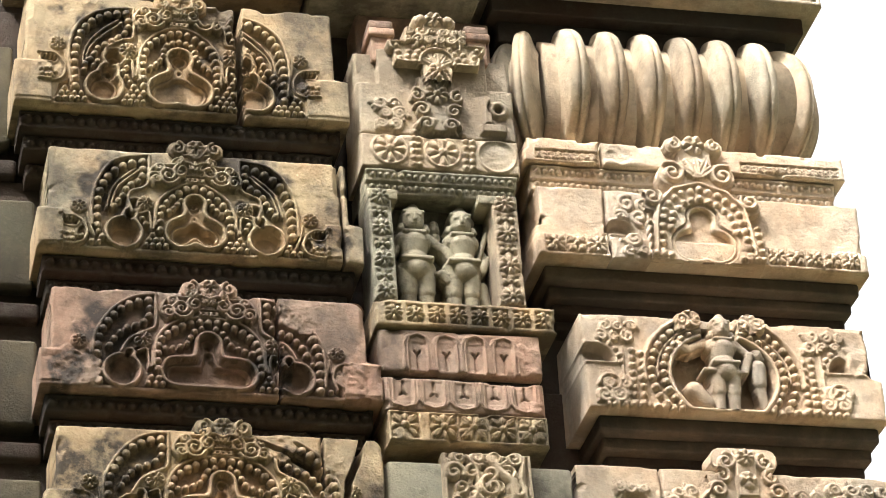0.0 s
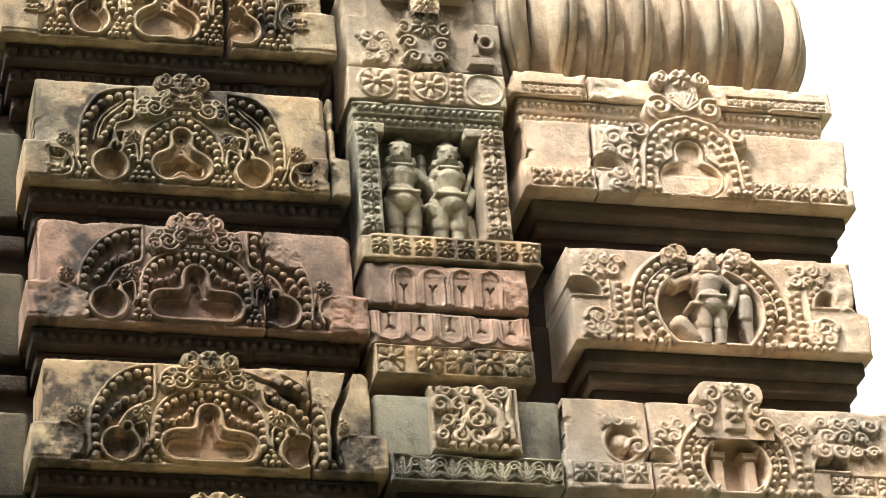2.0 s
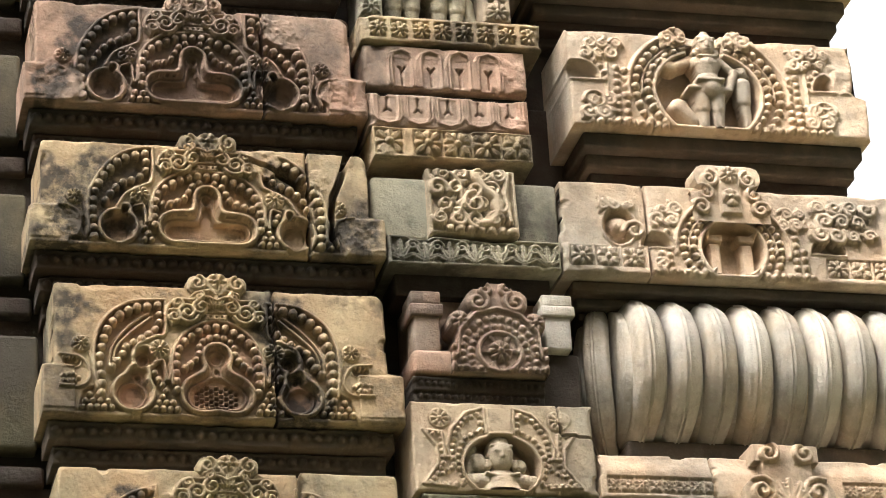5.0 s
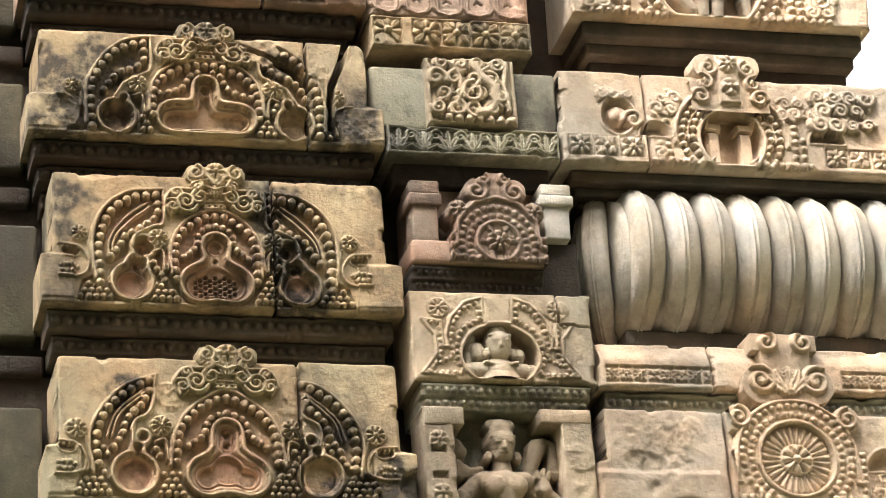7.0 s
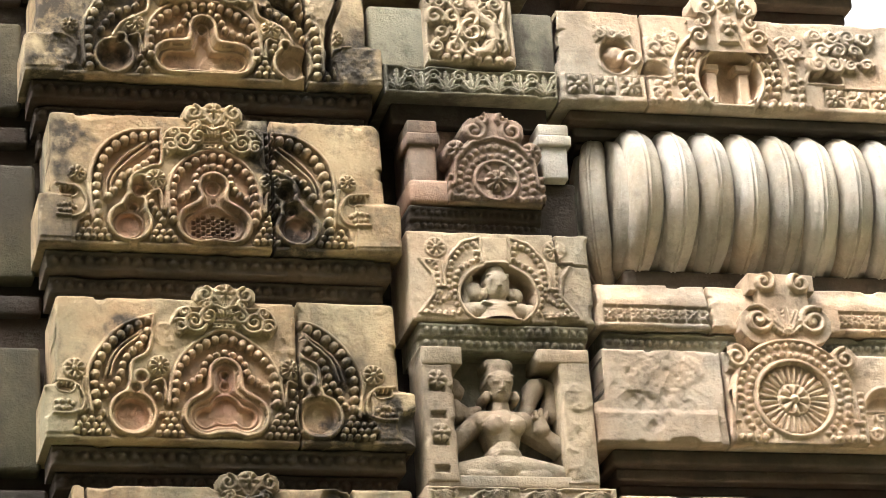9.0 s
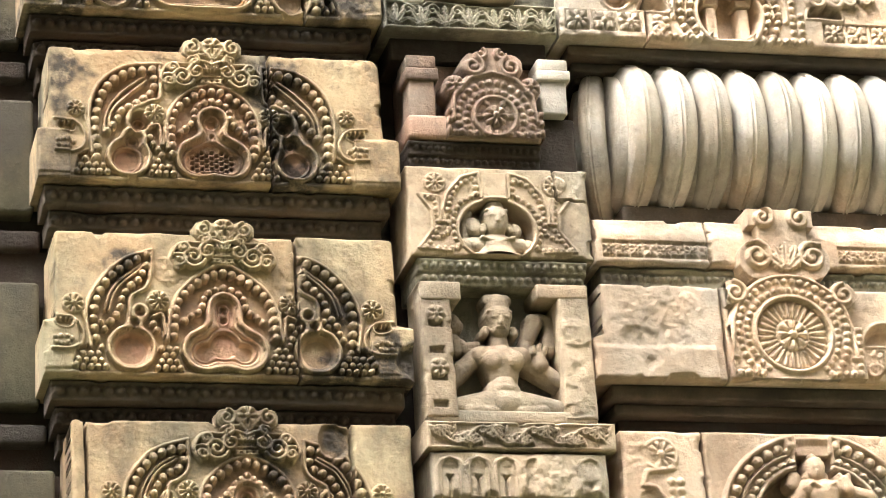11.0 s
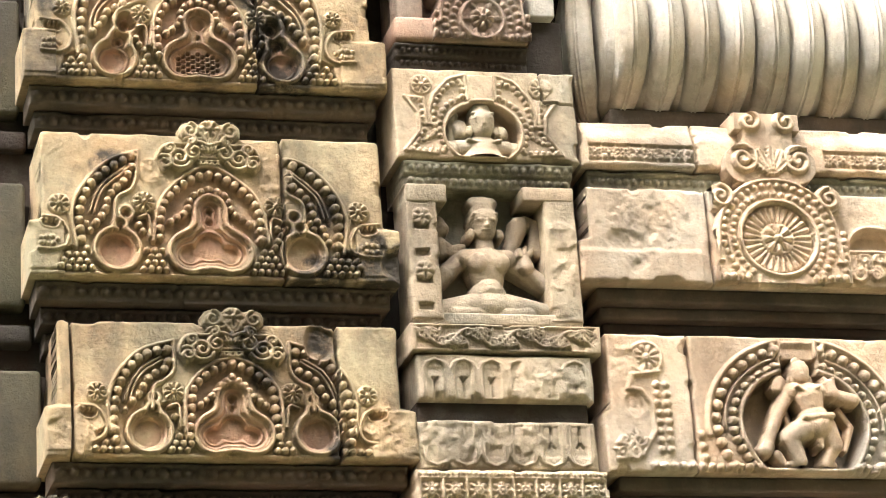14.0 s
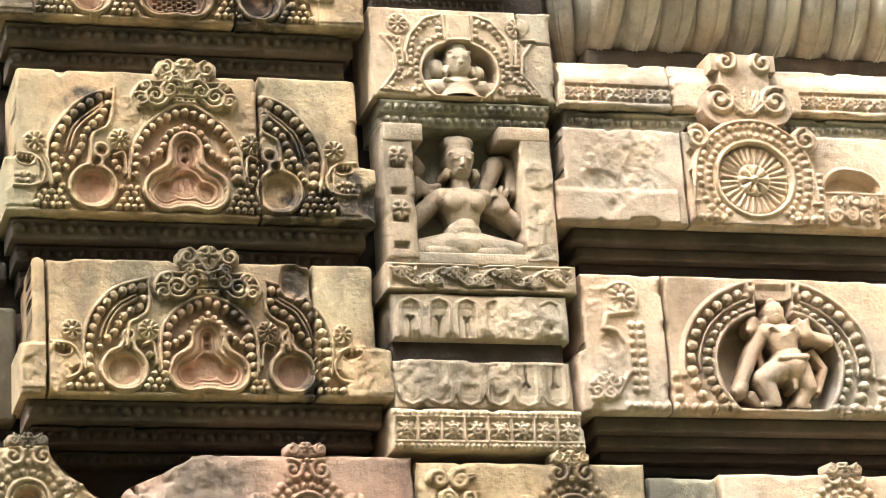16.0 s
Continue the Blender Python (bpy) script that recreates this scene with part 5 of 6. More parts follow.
for make in (upper_pediment, couple_niche, rosette_ledge, monkey_panel, medallion_block, bust_block, seated_niche, vine_ledge):
    make()


# ---- the corner pier with ribbed cushions ----
def rib_mesh(width, tall, deep, sharp):
    """One rib of a cushion: a rounded strip with a fillet down its middle, bent round the cushion's edge."""
    bm = bmesh.new()
    rows = []
    prof = [(-1.0, -0.62), (-0.97, -0.40), (-0.88, -0.20), (-0.70, -0.06), (-0.46, 0.0), (-0.30, 0.01), (-0.26, 0.07), (-0.18, 0.07), (-0.14, 0.02), (-0.06, 0.02), (-0.02, 0.07), (0.06, 0.07), (0.10, 0.01), (0.44, -0.01), (0.70, -0.07), (0.88, -0.21), (0.97, -0.40), (1.0, -0.62)]
    if sharp:
        prof = [(-1.0, -0.66), (-0.88, -0.62), (-0.74, -0.48), (-0.62, -0.28), (-0.52, -0.12), (-0.40, -0.02), (-0.22, 0.01), (-0.04, 0.03), (0.0, -0.03), (0.06, -0.03), (0.10, 0.03), (0.26, 0.01), (0.40, -0.03), (0.52, -0.13), (0.64, -0.30), (0.78, -0.50), (1.0, -0.66)]
    for k in range(41):
        a = radians(-98 + 196 * k / 40)
        ca, sa = math.cos(a), math.sin(a)
        q = math.copysign(abs(ca) ** 0.95, ca)
        z = math.copysign(abs(sa) ** 0.9, sa)
        row = []
        for s, h in prof:
            grow = 1 + h * width / deep
            row.append(bm.verts.new((s * width * 0.5 * (0.80 + 0.20 * max(0, ca) ** 0.6), -(q * deep * grow), z * (tall * 0.5 + h * width))))
        rows.append(row)
    for a, b in zip(rows[:-1], rows[1:]):
        for i in range(len(prof) - 1):
            bm.faces.new((a[i], a[i + 1], b[i + 1], b[i]))
    bmesh.ops.recalc_face_normals(bm, faces=bm.faces[:])
    return bm


def cushion(u0, u1, zc, tall, pitch, fill, sunk, sharp, mat, label, out, r):
    t = thing("ribbed_cushion", (u0 + u1) / 2, zc - tall / 2, label, "ribbed cushion stone", "cushion stones of the corner")
    y = face_y(zc, out)
    deep = 0.27
    first = None
    places = []
    turned = lambda a: 1 / math.hypot(math.sin(radians(a)) / r, math.cos(radians(a)) / deep)
    for a in (80, 52, 24):
        places.append((u0 + r, y + deep, -a, turned(a)))
    u = u0 + r + pitch * 0.6
    while u < u1 - r:
        places.append((u, y + deep, 0, deep))
        u += pitch
    u -= pitch * 0.6
    for a in (24, 54, 82):
        places.append((u, y + deep, a, turned(a)))
    for x, yy, turn, reach in places:
        if first is None:
            first = part("rib", rib_mesh(pitch * fill, tall, deep, sharp), mat, t)
            mesh = first.data
            ob = first
        else:
            ob = new("rib", mesh)
            under(ob, t)
        ob.matrix_basis = pose(x, yy, zc, 0, 0, turn) @ Matrix.Diagonal((1 if turn == 0 else 0.78, reach / deep, 1, 1))
    bm = bmesh.new()
    loop = []
    for x in (u0 + r * 0.95, u + r * 0.6):
        row = []
        for k in range(31):
            a = radians(-100 + 200 * k / 30)
            ca, sa = math.cos(a), math.sin(a)
            row.append(bm.verts.new((x, y + deep - math.copysign(abs(ca) ** 0.95, ca) * (deep - sunk), zc + math.copysign(abs(sa) ** 0.9, sa) * (tall * 0.5 - sunk * 0.42))))
        loop.append(row)
    for k in range(30):
        bm.faces.new((loop[0][k], loop[1][k], loop[1][k + 1], loop[0][k + 1]))
    for row in loop:
        bm.faces.new(row)
    bmesh.ops.recalc_face_normals(bm, faces=bm.faces[:])
    part("core", bm, mat, t)
    # its dark colour paints the shade under the cushion
    block("seat", u0 + 0.10, u1 - 0.05, zc - tall * 0.5 - 0.035, zc - tall * 0.46, out - 0.17, 0.5, DIM_SHADE, t, "seat of the cushion painted dark as shade", 0.01)


cushion(0.225, 1.215, 6.572, 0.45, 0.115, 1.0, 0.066, True, BUFF, "yellowish ribbed cushion stone with rounded ribs", 0.03, 0.17)
cushion(0.395, 1.50, 4.738, 0.425, 0.0965, 0.95, 0.05, False, WHITE, "white ribbed cushion stone with rounded ribs, glare in its colour", 0.03, 0.085)


def half_round(R, c, r0, sz=1.0, deep=0.06, rows=((0.0, 0.011), (0.032, 0.011)), split=0.05, sides=(-1, 1), slot=0.0):
    """A beaded horseshoe frame round a deep opening, with an open slot at its crown."""
    u, z = c
    for m in sides:
        for off, b in rows:
            r = r0 + 0.024 + off
            R.beads([(u + m * r * math.cos(radians(a)), z + (sz * r0 + 0.024 + off) * math.sin(radians(a))) for a in np.linspace(-42, 90 - math.degrees(split / r) * 1.1, 20)], b)
        last = rows[-1][0]
        ro, zo = r0 + last + 0.046, sz * r0 + last + 0.046
        R.line([(u + m * ro * math.cos(radians(a)), z + zo * math.sin(radians(a))) for a in np.linspace(-8, 90 - math.degrees(split / ro), 20)], 0.007, 0.012)
        mid = (r0 + 0.024 + last * 0.5, sz * r0 + 0.024 + last * 0.5)
        R.line([(u + m * mid[0] * math.cos(radians(a)), z + mid[1] * math.sin(radians(a))) for a in np.linspace(-5, 70, 16)], 0.004, 0.006)
        R.line([(u + m * split * 0.9, z + sz * r0 * 0.95), (u + m * split * 0.9, z + zo * 0.99)], 0.006, 0.012)
        R.beads([(u + m * (split + 0.012), z + sz * r0 + 0.02), (u + m * (split + 0.012), z + zo * 0.93)], 0.010)
    q = r0 * sz
    R.pit([(u - (r0 - q), z, q), (u, z, q), (u + (r0 - q), z, q), (u, z - 0.3 * q, q)], deep, rim=0.008, edge=0.014, pigment=0.2, floor=R.b[2] + 0.012)
    if slot:
        w = R.win(u - split * 0.85, u + split * 0.85, z + sz * r0 * 0.6, slot)
        d = np.minimum(np.minimum(R.U[w] - u + split * 0.85, u + split * 0.85 - R.U[w]), slot - R.Z[w])
        R.H[w] = np.minimum(R.H[w], -deep * smooth(d / 0.008))
    k = ((R.U - u) / (r0 + last + 0.04)) ** 2 + ((R.Z - z) / (sz * r0 + last + 0.04)) ** 2
    R.H -= 0.010 * (R.H < 0.0012) * smooth((1 - k) * 6) * (R.H > -0.001)


def pier_slab(name, u0, u1, z0, z1, mat, label, carve, parent=None, left=0.025, joint=None, right=0.0):
    t = parent or thing(name, u0, z0, label, "carved slab", "slabs of the corner pier")
    spans = [(u0, joint - 0.003), (joint + 0.003, u1)] if joint else [(u0, u1)]
    state = random.getstate()
    for k, (a, b) in enumerate(spans):
        random.setstate(state)
        R = Relief(a, b, z0, z1, 0.0029)
        carve(R)
        R.step_sides(z0 + 0.42 * (z1 - z0), left if k == 0 else 0.0, right if b == u1 else 0.0)
        R.build("stone_block", mat, t, 0.5, 0.0)
    return t


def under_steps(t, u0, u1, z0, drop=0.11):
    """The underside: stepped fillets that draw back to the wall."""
    # the further back a step, the darker the shade painted on it
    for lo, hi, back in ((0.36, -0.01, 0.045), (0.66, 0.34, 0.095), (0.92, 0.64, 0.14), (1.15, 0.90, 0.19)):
        block("underside", u0 + 0.4 * back, u1 - 0.2 * back, z0 - drop * lo, z0 - drop * hi, -back, 0.4, DIM_SHADE if back < 0.1 else DEEP_SHADE, t, "stepped underside moulding painted dark as shade", 0.008)


def top_slab():
    t = thing("carved_slab", 0.7, 6.85, "shaded overhanging slab with a band of small flowers", "carved slab", "slabs of the corner pier")
    R = Relief(0.20, 1.25, 6.865, 7.06, 0.0032)
    R.flower_tiles(0.22, 1.24, 6.88, 6.94, 16, 0.012)
    R.build("stone_block", PALE, t, 0.6, 0.02)
    # both steps are coloured dark for the shade under the slab
    block("underside", 0.24, 1.21, 6.81, 6.868, -0.06, 0.5, DEEP_SHADE, t, "stepped underside moulding", 0.006)
    block("underside", 0.27, 1.17, 6.74, 6.812, -0.12, 0.5, DEEP_SHADE, t, "stepped underside moulding", 0.006)
    m = thing("carved_slab", 0.0, 6.80, "shaded mossy slab closing the pilaster above", "carved slab")
    S = Relief(-0.30, 0.19, 6.80, 7.0, 0.0032)
    S.flower_tiles(-0.10, 0.18, 6.81, 6.87, 5, 0.012)
    S.build("stone_block", MOSSY, m, 0.4, 0.0)
    # unseen slab, added so that it shades the window slab below
    q = thing("carved_slab", -0.7, 6.83, "unseen plain weathered slab above the window slabs, added for shade", "carved slab")
    block("stone_block", -1.18, -0.31, 6.83, 7.15, 0.0, 0.3, OCHRE, q)


def trefoil_slab():
    t = thing("carved_slab", 0.75, 5.9, "sunlit sandstone slab with a beaded trefoil grille", "carved slab", "slabs of the corner pier")

    def band(R):
        R.flower_tiles(0.31, 0.50, 6.243, 6.276, 8, 0.008)
        R.flower_tiles(0.92, 1.22, 6.243, 6.276, 12, 0.008)
        R.worn([(0.55, 6.28, 0.045, 0.01)])
    pier_slab("", 0.278, 1.238, 6.236, 6.315, PALE, "", band, t, 0.012, 0.508)
    string_course(t, 0.30, 1.21, 6.155, 6.234, -0.03, PALE, 2, 0.4, 0.009)

    def body(R):
        R.H += 0.018 * smooth((5.985 - R.Z) / 0.014)
        R.flower_tiles(0.31, 0.49, 5.915, 5.978, 3, 0.014, 0.018)
        R.flower_tiles(0.96, 1.235, 5.915, 5.978, 5, 0.014, 0.018)
        R.foliage(0.52, 0.66, 6.03, 6.14, 31, 0.035)
        R.foliage(0.53, 0.62, 5.91, 5.985, 32, 0.03, 0.018)
        R.pit([(0.535, 5.995, 0.05)], 0.03, rim=0.004, pigment=0.1, floor=5.995)
    pier_slab("", 0.288, 1.260, 5.905, 6.148, PALE, "", body, t, 0.02, 0.500)
    # the plate that rises across both
    c = (0.775, 5.99)
    M = Relief(0.61, 0.96, 5.903, 6.335, 0.0026)
    M.H += 0.015
    for m in (-1, 1):
        M.line([(c[0] + m * 0.145, 5.935), (c[0] + m * 0.138, 6.02), (c[0] + m * 0.125, 6.09), (c[0] + m * 0.08, 6.145), (c[0], 6.17)], 0.006, 0.012, 0.015)
        M.beads([(c[0] + m * 0.128, 5.93), (c[0] + m * 0.122, 6.02), (c[0] + m * 0.105, 6.085), (c[0] + m * 0.06, 6.13), (c[0], 6.15)], 0.012, 0.015)
        M.beads([(c[0] + m * 0.098, 6.01), (c[0] + m * 0.085, 6.06), (c[0] + m * 0.045, 6.105), (c[0], 6.118)], 0.011, 0.015)
        M.beads([(c[0] + m * 0.165, 5.92), (c[0] + m * 0.16, 6.03)], 0.011, 0.015)
        M.beads([(c[0] + m * 0.105, 5.92), (c[0] + m * 0.15, 5.922)], 0.011, 0.015)
        M.scroll(c[0] + m * 0.145, 6.115, 0.032, m, 1.5, 90, 0.008, 0.014, 0.015)
        M.scroll(c[0] + m * 0.075, 6.20, 0.036, m, 1.5, 60, 0.008, 0.016, 0.015)
        M.scroll(c[0] + m * 0.06, 6.30, 0.022, m, 1.3, 100, 0.007, 0.016, 0.015)
        for k in range(3):
            M.leaf(c[0], 6.185, 0.075, 90 + m * 25 * k, 0.34, 0.016, 0.015)
    M.rosette(c[0], 6.305, 0.032, 6, 0.018, 0.015)
    M.pit([(c[0], 6.055, 0.036), (c[0], 6.02, 0.026), (c[0] - 0.035, 5.965, 0.05), (c[0] + 0.035, 5.965, 0.05)], 0.05, rim=0.008, pigment=0.1)
    lattice(M, c[0], 5.962, 0.055, 0.03)
    M.keep([(c[0], 6.03, 0.145), (c[0] - 0.145, 6.105, 0.036), (c[0] + 0.145, 6.105, 0.036), (c[0] - 0.07, 6.20, 0.044), (c[0] + 0.07, 6.20, 0.044), (c[0] - 0.06, 6.30, 0.028), (c[0] + 0.06, 6.30, 0.028), (c[0], 6.295, 0.04)],
           [(0.612, 0.945, 5.905, 6.03), (c[0] - 0.05, c[0] + 0.05, 6.14, 6.29)])
    M.build("medallion", PALE, t, 0.08, 0.012, "pale beaded trefoil plate with scrolled crest")
    under_steps(t, 0.30, 1.252, 5.904)


def dancers_slab():
    t = thing("carved_slab", 0.8, 5.43, "pale slab with a beaded horseshoe frame round worn figures", "carved slab", "slabs of the corner pier")
    c = (0.785, 5.545)

    def body(R):
        half_round(R, c, 0.150, 0.80, 0.075, ((0.0, 0.012), (0.034, 0.012)), 0.06, slot=5.70)
        for m in (-1, 1):
            R.beads([(c[0] + m * 0.235, 5.445), (c[0] + m * 0.235, 5.60)], 0.011)
            R.beads([(c[0] + m * 0.262, 5.445), (c[0] + m * 0.258, 5.61)], 0.010)
            R.beads([(c[0] + m * 0.13, 5.437), (c[0] + m * 0.34, 5.437)], 0.010)
            R.pit([(c[0] + m * 0.362, 5.572, 0.056), (c[0] + m * 0.385, 5.572, 0.05)], 0.035, rim=0.005, pigment=0.1, floor=5.572)
            R.beads([(c[0] + m * (0.362 - 0.072 * math.cos(radians(a))), 5.572 + 0.072 * math.sin(radians(a))) for a in range(0, 80, 8)], 0.009)
            R.line([(c[0] + m * 0.29, 5.44), (c[0] + m * 0.285, 5.62)], 0.004, 0.009)
            R.foliage(min(c[0] + m * 0.27, c[0] + m * 0.37), max(c[0] + m * 0.27, c[0] + m * 0.37), 5.445, 5.54, 41 + m, 0.03, 0.0)
            R.foliage(min(c[0] + m * 0.24, c[0] + m * 0.36), max(c[0] + m * 0.24, c[0] + m * 0.36), 5.635, 5.715, 45 + m, 0.026)
            R.scroll(c[0] + m * 0.325, 5.50, 0.034, m, 1.5, 0, 0.006, 0.014)
        R.worn([(1.17, 5.62, 0.05, 0.0)])
    pier_slab("", 0.392, 1.246, 5.426, 5.728, PALE, "", body, t, 0.0, None, 0.03)
    C = Relief(c[0] - 0.13, c[0] + 0.13, 5.68, 5.765, 0.003)
    C.H += 0.01
    C.foliage(c[0] - 0.13, c[0] + 0.13, 5.69, 5.76, 50, 0.03, 0.01)
    C.keep([(c[0] - 0.085, 5.712, 0.032), (c[0] - 0.11, 5.70, 0.03), (c[0] + 0.085, 5.712, 0.03), (c[0] + 0.11, 5.70, 0.03)], [])
    C.build("crest", PALE, t, 0.06, 0.002, "worn upper rim of the frame")
    under_steps(t, 0.41, 1.240, 5.425, 0.12)
    statue("statue", TRIO, 0.785, 5.436, 0.290, -0.025, PALE, "worn pale stone dancer with an attendant in the horseshoe frame")


def shrine_slab():
    t = thing("carved_slab", 0.8, 4.96, "weathered slab with a small shrine front in a beaded frame", "carved slab", "slabs of the corner pier")
    c = (0.80, 5.06)

    def body(R):
        R.H += 0.012 * smooth((5.055 - R.Z) / 0.012) * (R.U < 0.56)
        R.flower_tiles(0.34, 0.555, 4.985, 5.05, 3, 0.014, 0.012)
        R.pit([(0.487, 5.125, 0.042), (0.487, 5.10, 0.042)], 0.03, rim=0.005, pigment=0.2)
        R.bead(0.492, 5.12, 0.030, -0.03, 1.1)
        R.foliage(0.43, 0.55, 5.16, 5.215, 61, 0.024)
        half_round(R, c, 0.085, 0.9, 0.06, ((0.0, 0.010), (0.028, 0.010)), 0.04)
        for m in (-1, 1):
            R.beads([(c[0] + m * 0.175, 4.985), (c[0] + m * 0.18, 5.10)], 0.010)
            R.beads([(c[0] + m * 0.20, 4.985), (c[0] + m * 0.20, 5.06)], 0.010)
            R.beads([(c[0] + m * 0.09, 4.982), (c[0] + m * 0.22, 4.982)], 0.010)
            R.foliage(min(c[0] + m * 0.13, c[0] + m * 0.22), max(c[0] + m * 0.13, c[0] + m * 0.22), 5.12, 5.20, 63 + m, 0.026)
            R.swell(c[0] + m * 0.045 - 0.018, c[0] + m * 0.045 + 0.018, 4.985, 5.085, 0.045, 0.004)
            R.swell(c[0] + m * 0.045 - 0.026, c[0] + m * 0.045 + 0.026, 5.085, 5.112, 0.05, 0.004)
            R.scroll(c[0] + m * 0.27, 5.10, 0.03, m, 1.4, 0, 0.007, 0.012)
        R.pit([(0.588, 5.056, 0.045)], 0.035, rim=0.004, pigment=0.1, floor=5.056)
        R.pit([(1.07, 5.056, 0.05)], 0.035, rim=0.004, pigment=0.1, floor=5.056)
        R.foliage(1.03, 1.22, 5.09, 5.22, 70, 0.032, 0.0, 0.018)
        R.flower_tiles(1.06, 1.26, 4.985, 5.045, 3, 0.012)
        R.foliage(0.58, 0.64, 4.985, 5.04, 71, 0.026)
    pier_slab("", 0.325, 1.30, 4.967, 5.245, PALE, "", body, t, 0.01, 0.567)
    C = Relief(c[0] - 0.11, c[0] + 0.11, 5.13, 5.312, 0.0028)
    C.H += 0.012
    C.swell(c[0] - 0.032, c[0] + 0.032, 5.15, 5.30, 0.012, 0.005)
    C.rosette(c[0], 5.27, 0.026, 8, 0.014, 0.024)
    C.rosette(c[0], 5.20, 0.026, 4, 0.014, 0.024)
    for m in (-1, 1):
        for k in range(3):
            C.scroll(c[0] + m * (0.055 + 0.014 * (2 - k)), 5.17 + 0.045 * k, 0.026, m, 1.4, 50 * k, 0.007, 0.014, 0.012)
    C.keep([(c[0] - 0.06, 5.27, 0.036), (c[0] + 0.06, 5.27, 0.036)], [(c[0] - 0.07, c[0] + 0.07, 5.15, 5.305), (c[0] - 0.11, c[0] + 0.11, 5.13, 5.22)])
    C.build("crest", PALE, t, 0.06, 0.012, "scrolled crest with a framed window")
    under_steps(t, 0.34, 1.29, 4.965, 0.08)


def wheel_slab():
    t = thing("carved_slab", 0.8, 4.0, "sunlit slab with a large beaded lotus wheel", "carved slab", "slabs of the corner pier")

    def band(R):
        R.flower_tiles(0.385, 0.68, 4.335, 4.385, 8, 0.010)
        R.flower_tiles(1.02, 1.43, 4.335, 4.385, 11, 0.010)
        R.H -= 0.02 * smooth((R.Z - 4.395) / 0.05)
    pier_slab("", 0.368, 1.45, 4.322, 4.452, PALE, "", band, t, 0.006, 0.672)
    string_course(t, 0.385, 1.43, 4.262, 4.320, -0.035, MOSSY, 1, 0.4, 0.009)

    def body(R):
        R.worn([(0.50, 4.16, 0.12, 0.004), (0.47, 4.09, 0.06, 0.012), (0.58, 4.20, 0.06, 0.0)])
        R.H += 0.012 * smooth((4.10 - R.Z) / 0.02) * (R.U < 0.66)
        R.foliage(1.06, 1.20, 4.02, 4.09, 81, 0.03)
        R.pit([(1.12, 4.105, 0.062), (1.16, 4.105, 0.055)], 0.035, rim=0.005, pigment=0.1, floor=4.105)
        R.flower_tiles(1.20, 1.43, 4.02, 4.09, 4, 0.012)
    pier_slab("", 0.340, 1.45, 4.003, 4.262, PALE, "", body, t, 0.03, 0.688)
    c = (0.862, 4.125)
    M = Relief(0.695, 1.06, 4.003, 4.478, 0.0026)
    M.H += 0.016
    w = M.win(c[0] - 0.12, c[0] + 0.12, c[1] - 0.12, c[1] + 0.12)
    x, y = M.U[w] - c[0], M.Z[w] - c[1]
    r, a = np.hypot(x, y), np.arctan2(y, x)
    dish = np.where(r < 0.098, -0.016 + 0.012 * np.abs(np.sin(a * 14)) * smooth((r - 0.035) / 0.02) * smooth((0.097 - r) / 0.01), 0)
    M.H[w] += dish
    M.rosette(*c, 0.042, 8, 0.022, 0.0)
    M.ring(*c, 0.040, 0.004, 0.008, 0, 360, 0.004)
    M.ring(*c, 0.103, 0.006, 0.010, 0, 360, 0.016)
    for rr, b in ((0.122, 0.0085), (0.146, 0.0095)):
        M.beads([(c[0] + rr * math.cos(radians(q)), c[1] + rr * math.sin(radians(q))) for q in np.linspace(-50, 230, 60)], b, 0.016)
    M.ring(*c, 0.160, 0.005, 0.010, 0, 180, 0.016)
    for m in (-1, 1):
        M.line([(c[0] + m * 0.16, c[1]), (c[0] + m * 0.168, 4.06), (c[0] + m * 0.155, 4.06)], 0.005, 0.010, 0.016)
        M.beads([(c[0] + m * 0.17, 4.02), (c[0] + m * 0.178, 4.16)], 0.009, 0.016)
        M.beads([(c[0] + m * 0.09, 4.018), (c[0] + m * 0.17, 4.018)], 0.009, 0.016)
        M.scroll(c[0] + m * 0.145, 4.235, 0.032, m, 1.5, 90, 0.007, 0.014, 0.016)
        M.scroll(c[0] + m * 0.075, 4.34, 0.042, m, 1.6, 60, 0.008, 0.016, 0.016)
        for k in range(3):
            M.leaf(c[0], 4.30, 0.08, 90 + m * 24 * k, 0.34, 0.016, 0.016)
        M.scroll(c[0] + m * 0.05, 4.448, 0.03, m, 1.3, 100, 0.008, 0.016, 0.016)
    M.keep([(c[0], c[1], 0.168), (c[0] - 0.145, 4.235, 0.038), (c[0] + 0.145, 4.235, 0.038), (c[0] - 0.07, 4.33, 0.055), (c[0] + 0.07, 4.33, 0.055)],
           [(0.695, 1.05, 4.005, 4.15), (c[0] - 0.09, c[0] + 0.09, 4.425, 4.474), (c[0] - 0.07, c[0] + 0.07, 4.25, 4.44)])
    M.build("medallion", PALE, t, 0.08, 0.012, "large lotus wheel ringed with beads")
    under_steps(t, 0.37, 1.44, 4.002, 0.10)


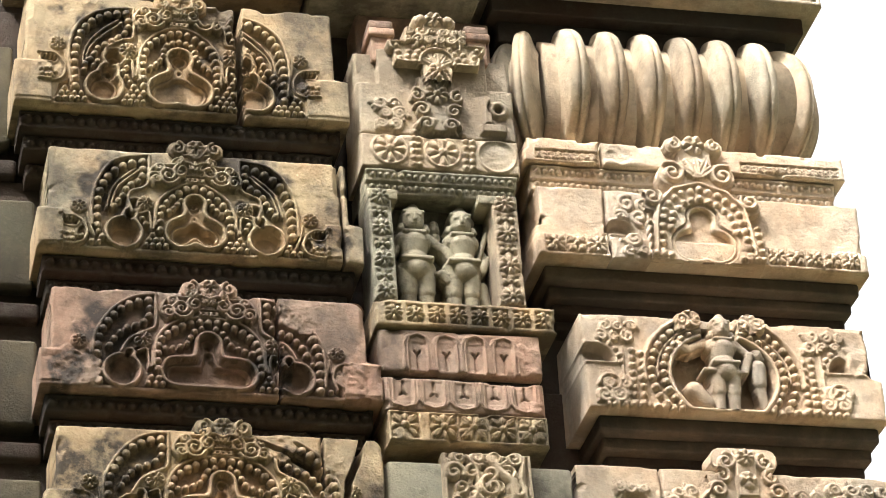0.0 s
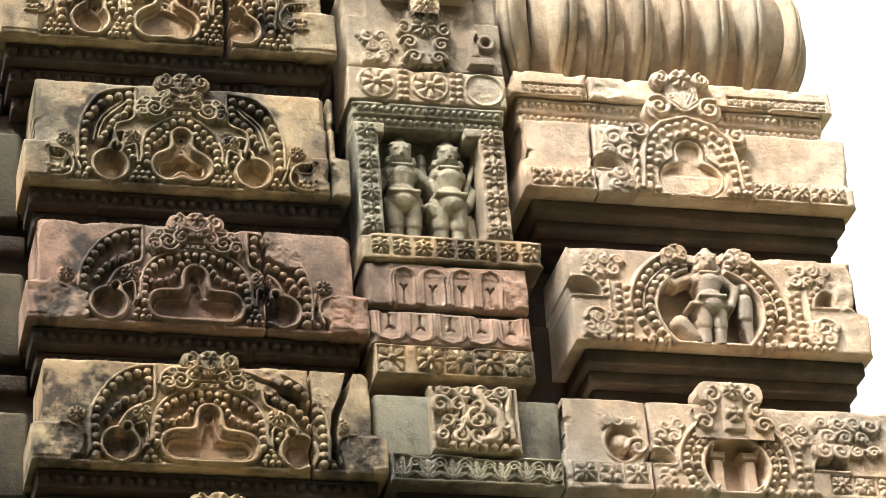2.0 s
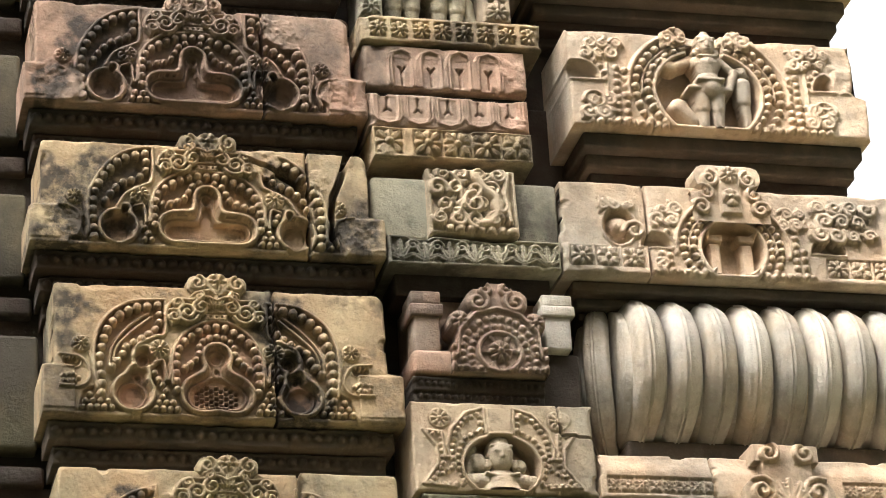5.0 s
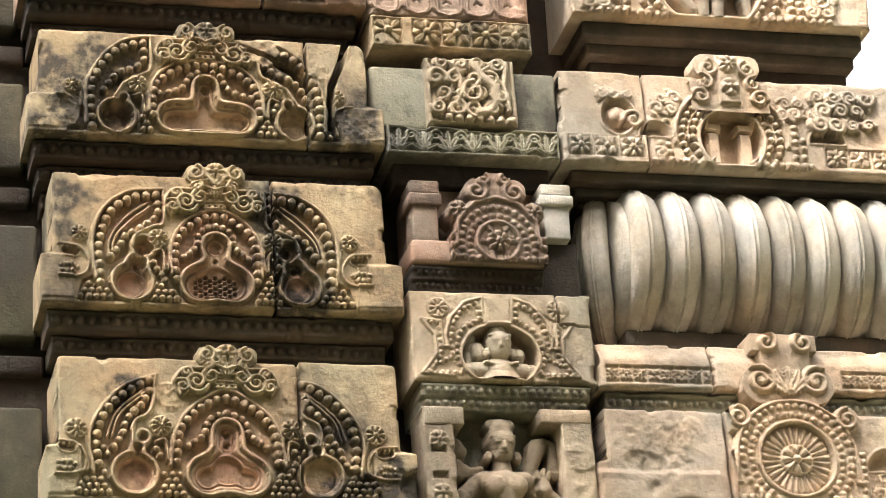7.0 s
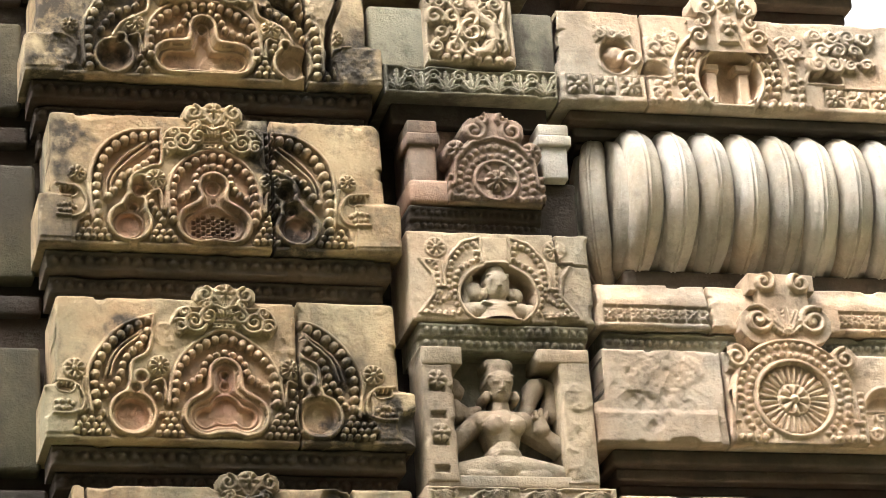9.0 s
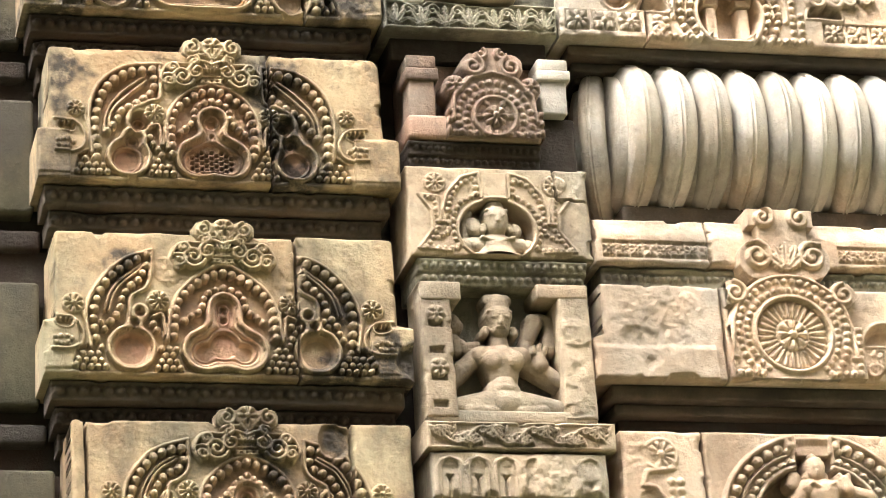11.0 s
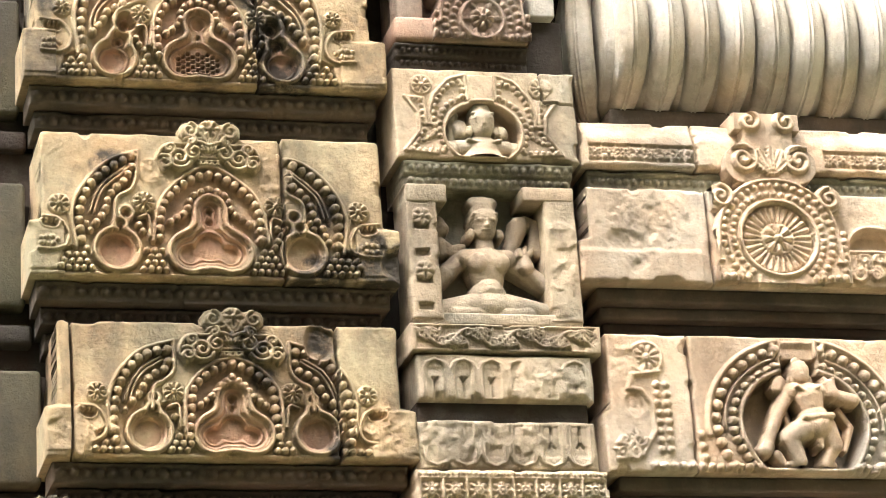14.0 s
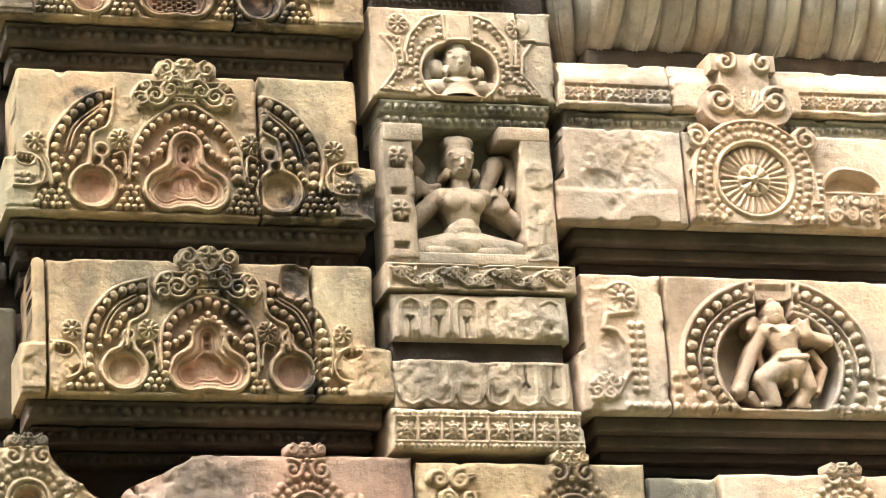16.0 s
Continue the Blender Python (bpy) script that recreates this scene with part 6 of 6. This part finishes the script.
def lower_dancer_slab():
    t = thing("carved_slab", 0.85, 3.5, "pale slab with a beaded horseshoe frame round a dancer", "carved slab", "slabs of the corner pier")
    c = (0.885, 3.632)

    def body(R):
        half_round(R, c, 0.162, 0.83, 0.075, ((0.0, 0.011), (0.044, 0.014)), 0.055, slot=3.805)
        for m in (-1, 1):
            R.ring(c[0] + m * 0.40 + 0.0, 3.80, 0.040, 0.006, 0.010)
            R.rosette(c[0] + m * 0.40, 3.80, 0.036, 10, 0.014)
            x = c[0] + m * 0.40
            R.line([(x - m * 0.03, 3.765), (x + m * 0.04, 3.755), (x + m * 0.05, 3.72), (x + m * 0.02, 3.715), (x - m * 0.005, 3.68), (x - m * 0.01, 3.61), (x + m * 0.03, 3.545), (x + m * 0.09, 3.535)], 0.007, 0.010)
            for q in (0, 1):
                R.beads([(x - m * (0.022 + 0.024 * q), 3.73), (x - m * (0.022 + 0.024 * q), 3.56)], 0.010)
            R.beads([(c[0] + m * 0.13, 3.518), (c[0] + m * 0.40, 3.518)], 0.011)
            R.foliage(min(x + m * 0.02, x + m * 0.10), max(x + m * 0.02, x + m * 0.10), 3.535, 3.60, 90 + m, 0.024)
            R.beads([(c[0] + m * 0.268, 3.54), (c[0] + m * 0.272, 3.60)], 0.012)
        R.swell(c[0] - 0.05, c[0] + 0.05, 3.80, 3.855, 0.006, 0.005)
        R.worn([(0.43, 3.80, 0.05, 0.004), (0.44, 3.68, 0.03, 0.012)])
    pier_slab("", 0.366, 1.46, 3.503, 3.864, PALE, "", body, t, 0.02, 0.598)
    under_steps(t, 0.385, 1.45, 3.502, 0.10)
    statue("statue", DANCER, 0.890, 3.518, 0.276, -0.025, PALE, "pale stone dancer with one bent leg inside the horseshoe frame", 1.14)


for make in (top_slab, trefoil_slab, dancers_slab, shrine_slab, wheel_slab, lower_dancer_slab):
    make()


# ---- the lowest course that comes into view ----
def foot_course():
    def small_arch(R, u, z):
        R.ring(u, z, 0.05, 0.006, 0.012, 0, 180)
        R.beads([(u + 0.068 * math.cos(radians(a)), z + 0.068 * math.sin(radians(a))) for a in np.linspace(-40, 220, 22)], 0.009)
        R.beads([(u + 0.09 * math.cos(radians(a)), z + 0.09 * math.sin(radians(a))) for a in np.linspace(-40, 220, 26)], 0.010)
        for m in (-1, 1):
            R.scroll(u + m * 0.035, z + 0.105, 0.028, m, 1.4, 80, 0.007, 0.014)
            R.rosette(u + m * 0.115, z + 0.02, 0.03, 7, 0.012)
        R.rosette(u, z + 0.13, 0.022, 6, 0.014)
        R.pit([(u, z, 0.036)], 0.03, rim=0.004)
    rows = [
        (-1.30, -0.775, 3.18, 3.392, OCHRE, (-0.995, 3.26), "broken sandstone block with a small beaded arch"),
        (-0.765, -0.075, 3.18, 3.378, PINK, (-0.335, 3.235), "cracked pinkish block with a small beaded arch"),
        (-0.065, 0.505, 3.18, 3.366, OCHRE, (0.318, 3.235), "ochre block with a carved mask and small arch"),
        (0.515, 0.690, 3.18, 3.335, MOSSY, None, "low weathered filler block"),
        (0.700, 1.48, 3.18, 3.345, PALE, (1.02, 3.235), "pale block with a small beaded arch"),
    ]
    for u0, u1, z0, z1, mat, arch, label in rows:
        t = thing("foot_block", (u0 + u1) / 2, z0, label, "carved block", "blocks of the lowest course")
        R = Relief(u0, u1, z0, z1, 0.003)
        if arch:
            small_arch(R, *arch)
        if u0 == -0.065:
            R.foliage(-0.04, 0.08, 3.20, 3.36, 99, 0.036, 0.0, 0.02)
        if u0 == -0.765:
            R.worn([(-0.70, 3.36, 0.10, 0.05), (-0.60, 3.30, 0.09, 0.01)])
            R.lo = R.lo + 0.16 * smooth((R.Z[:, 0] - 3.29) / 0.09)
            R.crack([(-0.745, 3.38), (-0.74, 3.30), (-0.72, 3.2)], 0.005, 0.05)
        if u0 == -1.30:
            R.worn([(-0.90, 3.36, 0.05, 0.01), (-0.85, 3.28, 0.04, 0.01)])
            R.hi = R.hi - 0.17 * smooth((R.Z[:, 0] - 3.20) / 0.19)
        R.build("stone_block", mat, t, 0.25, 0.01, edge=0.016)
        if arch:
            crest(t, arch[0], z1 + 0.008, 0.6, mat)


foot_course()
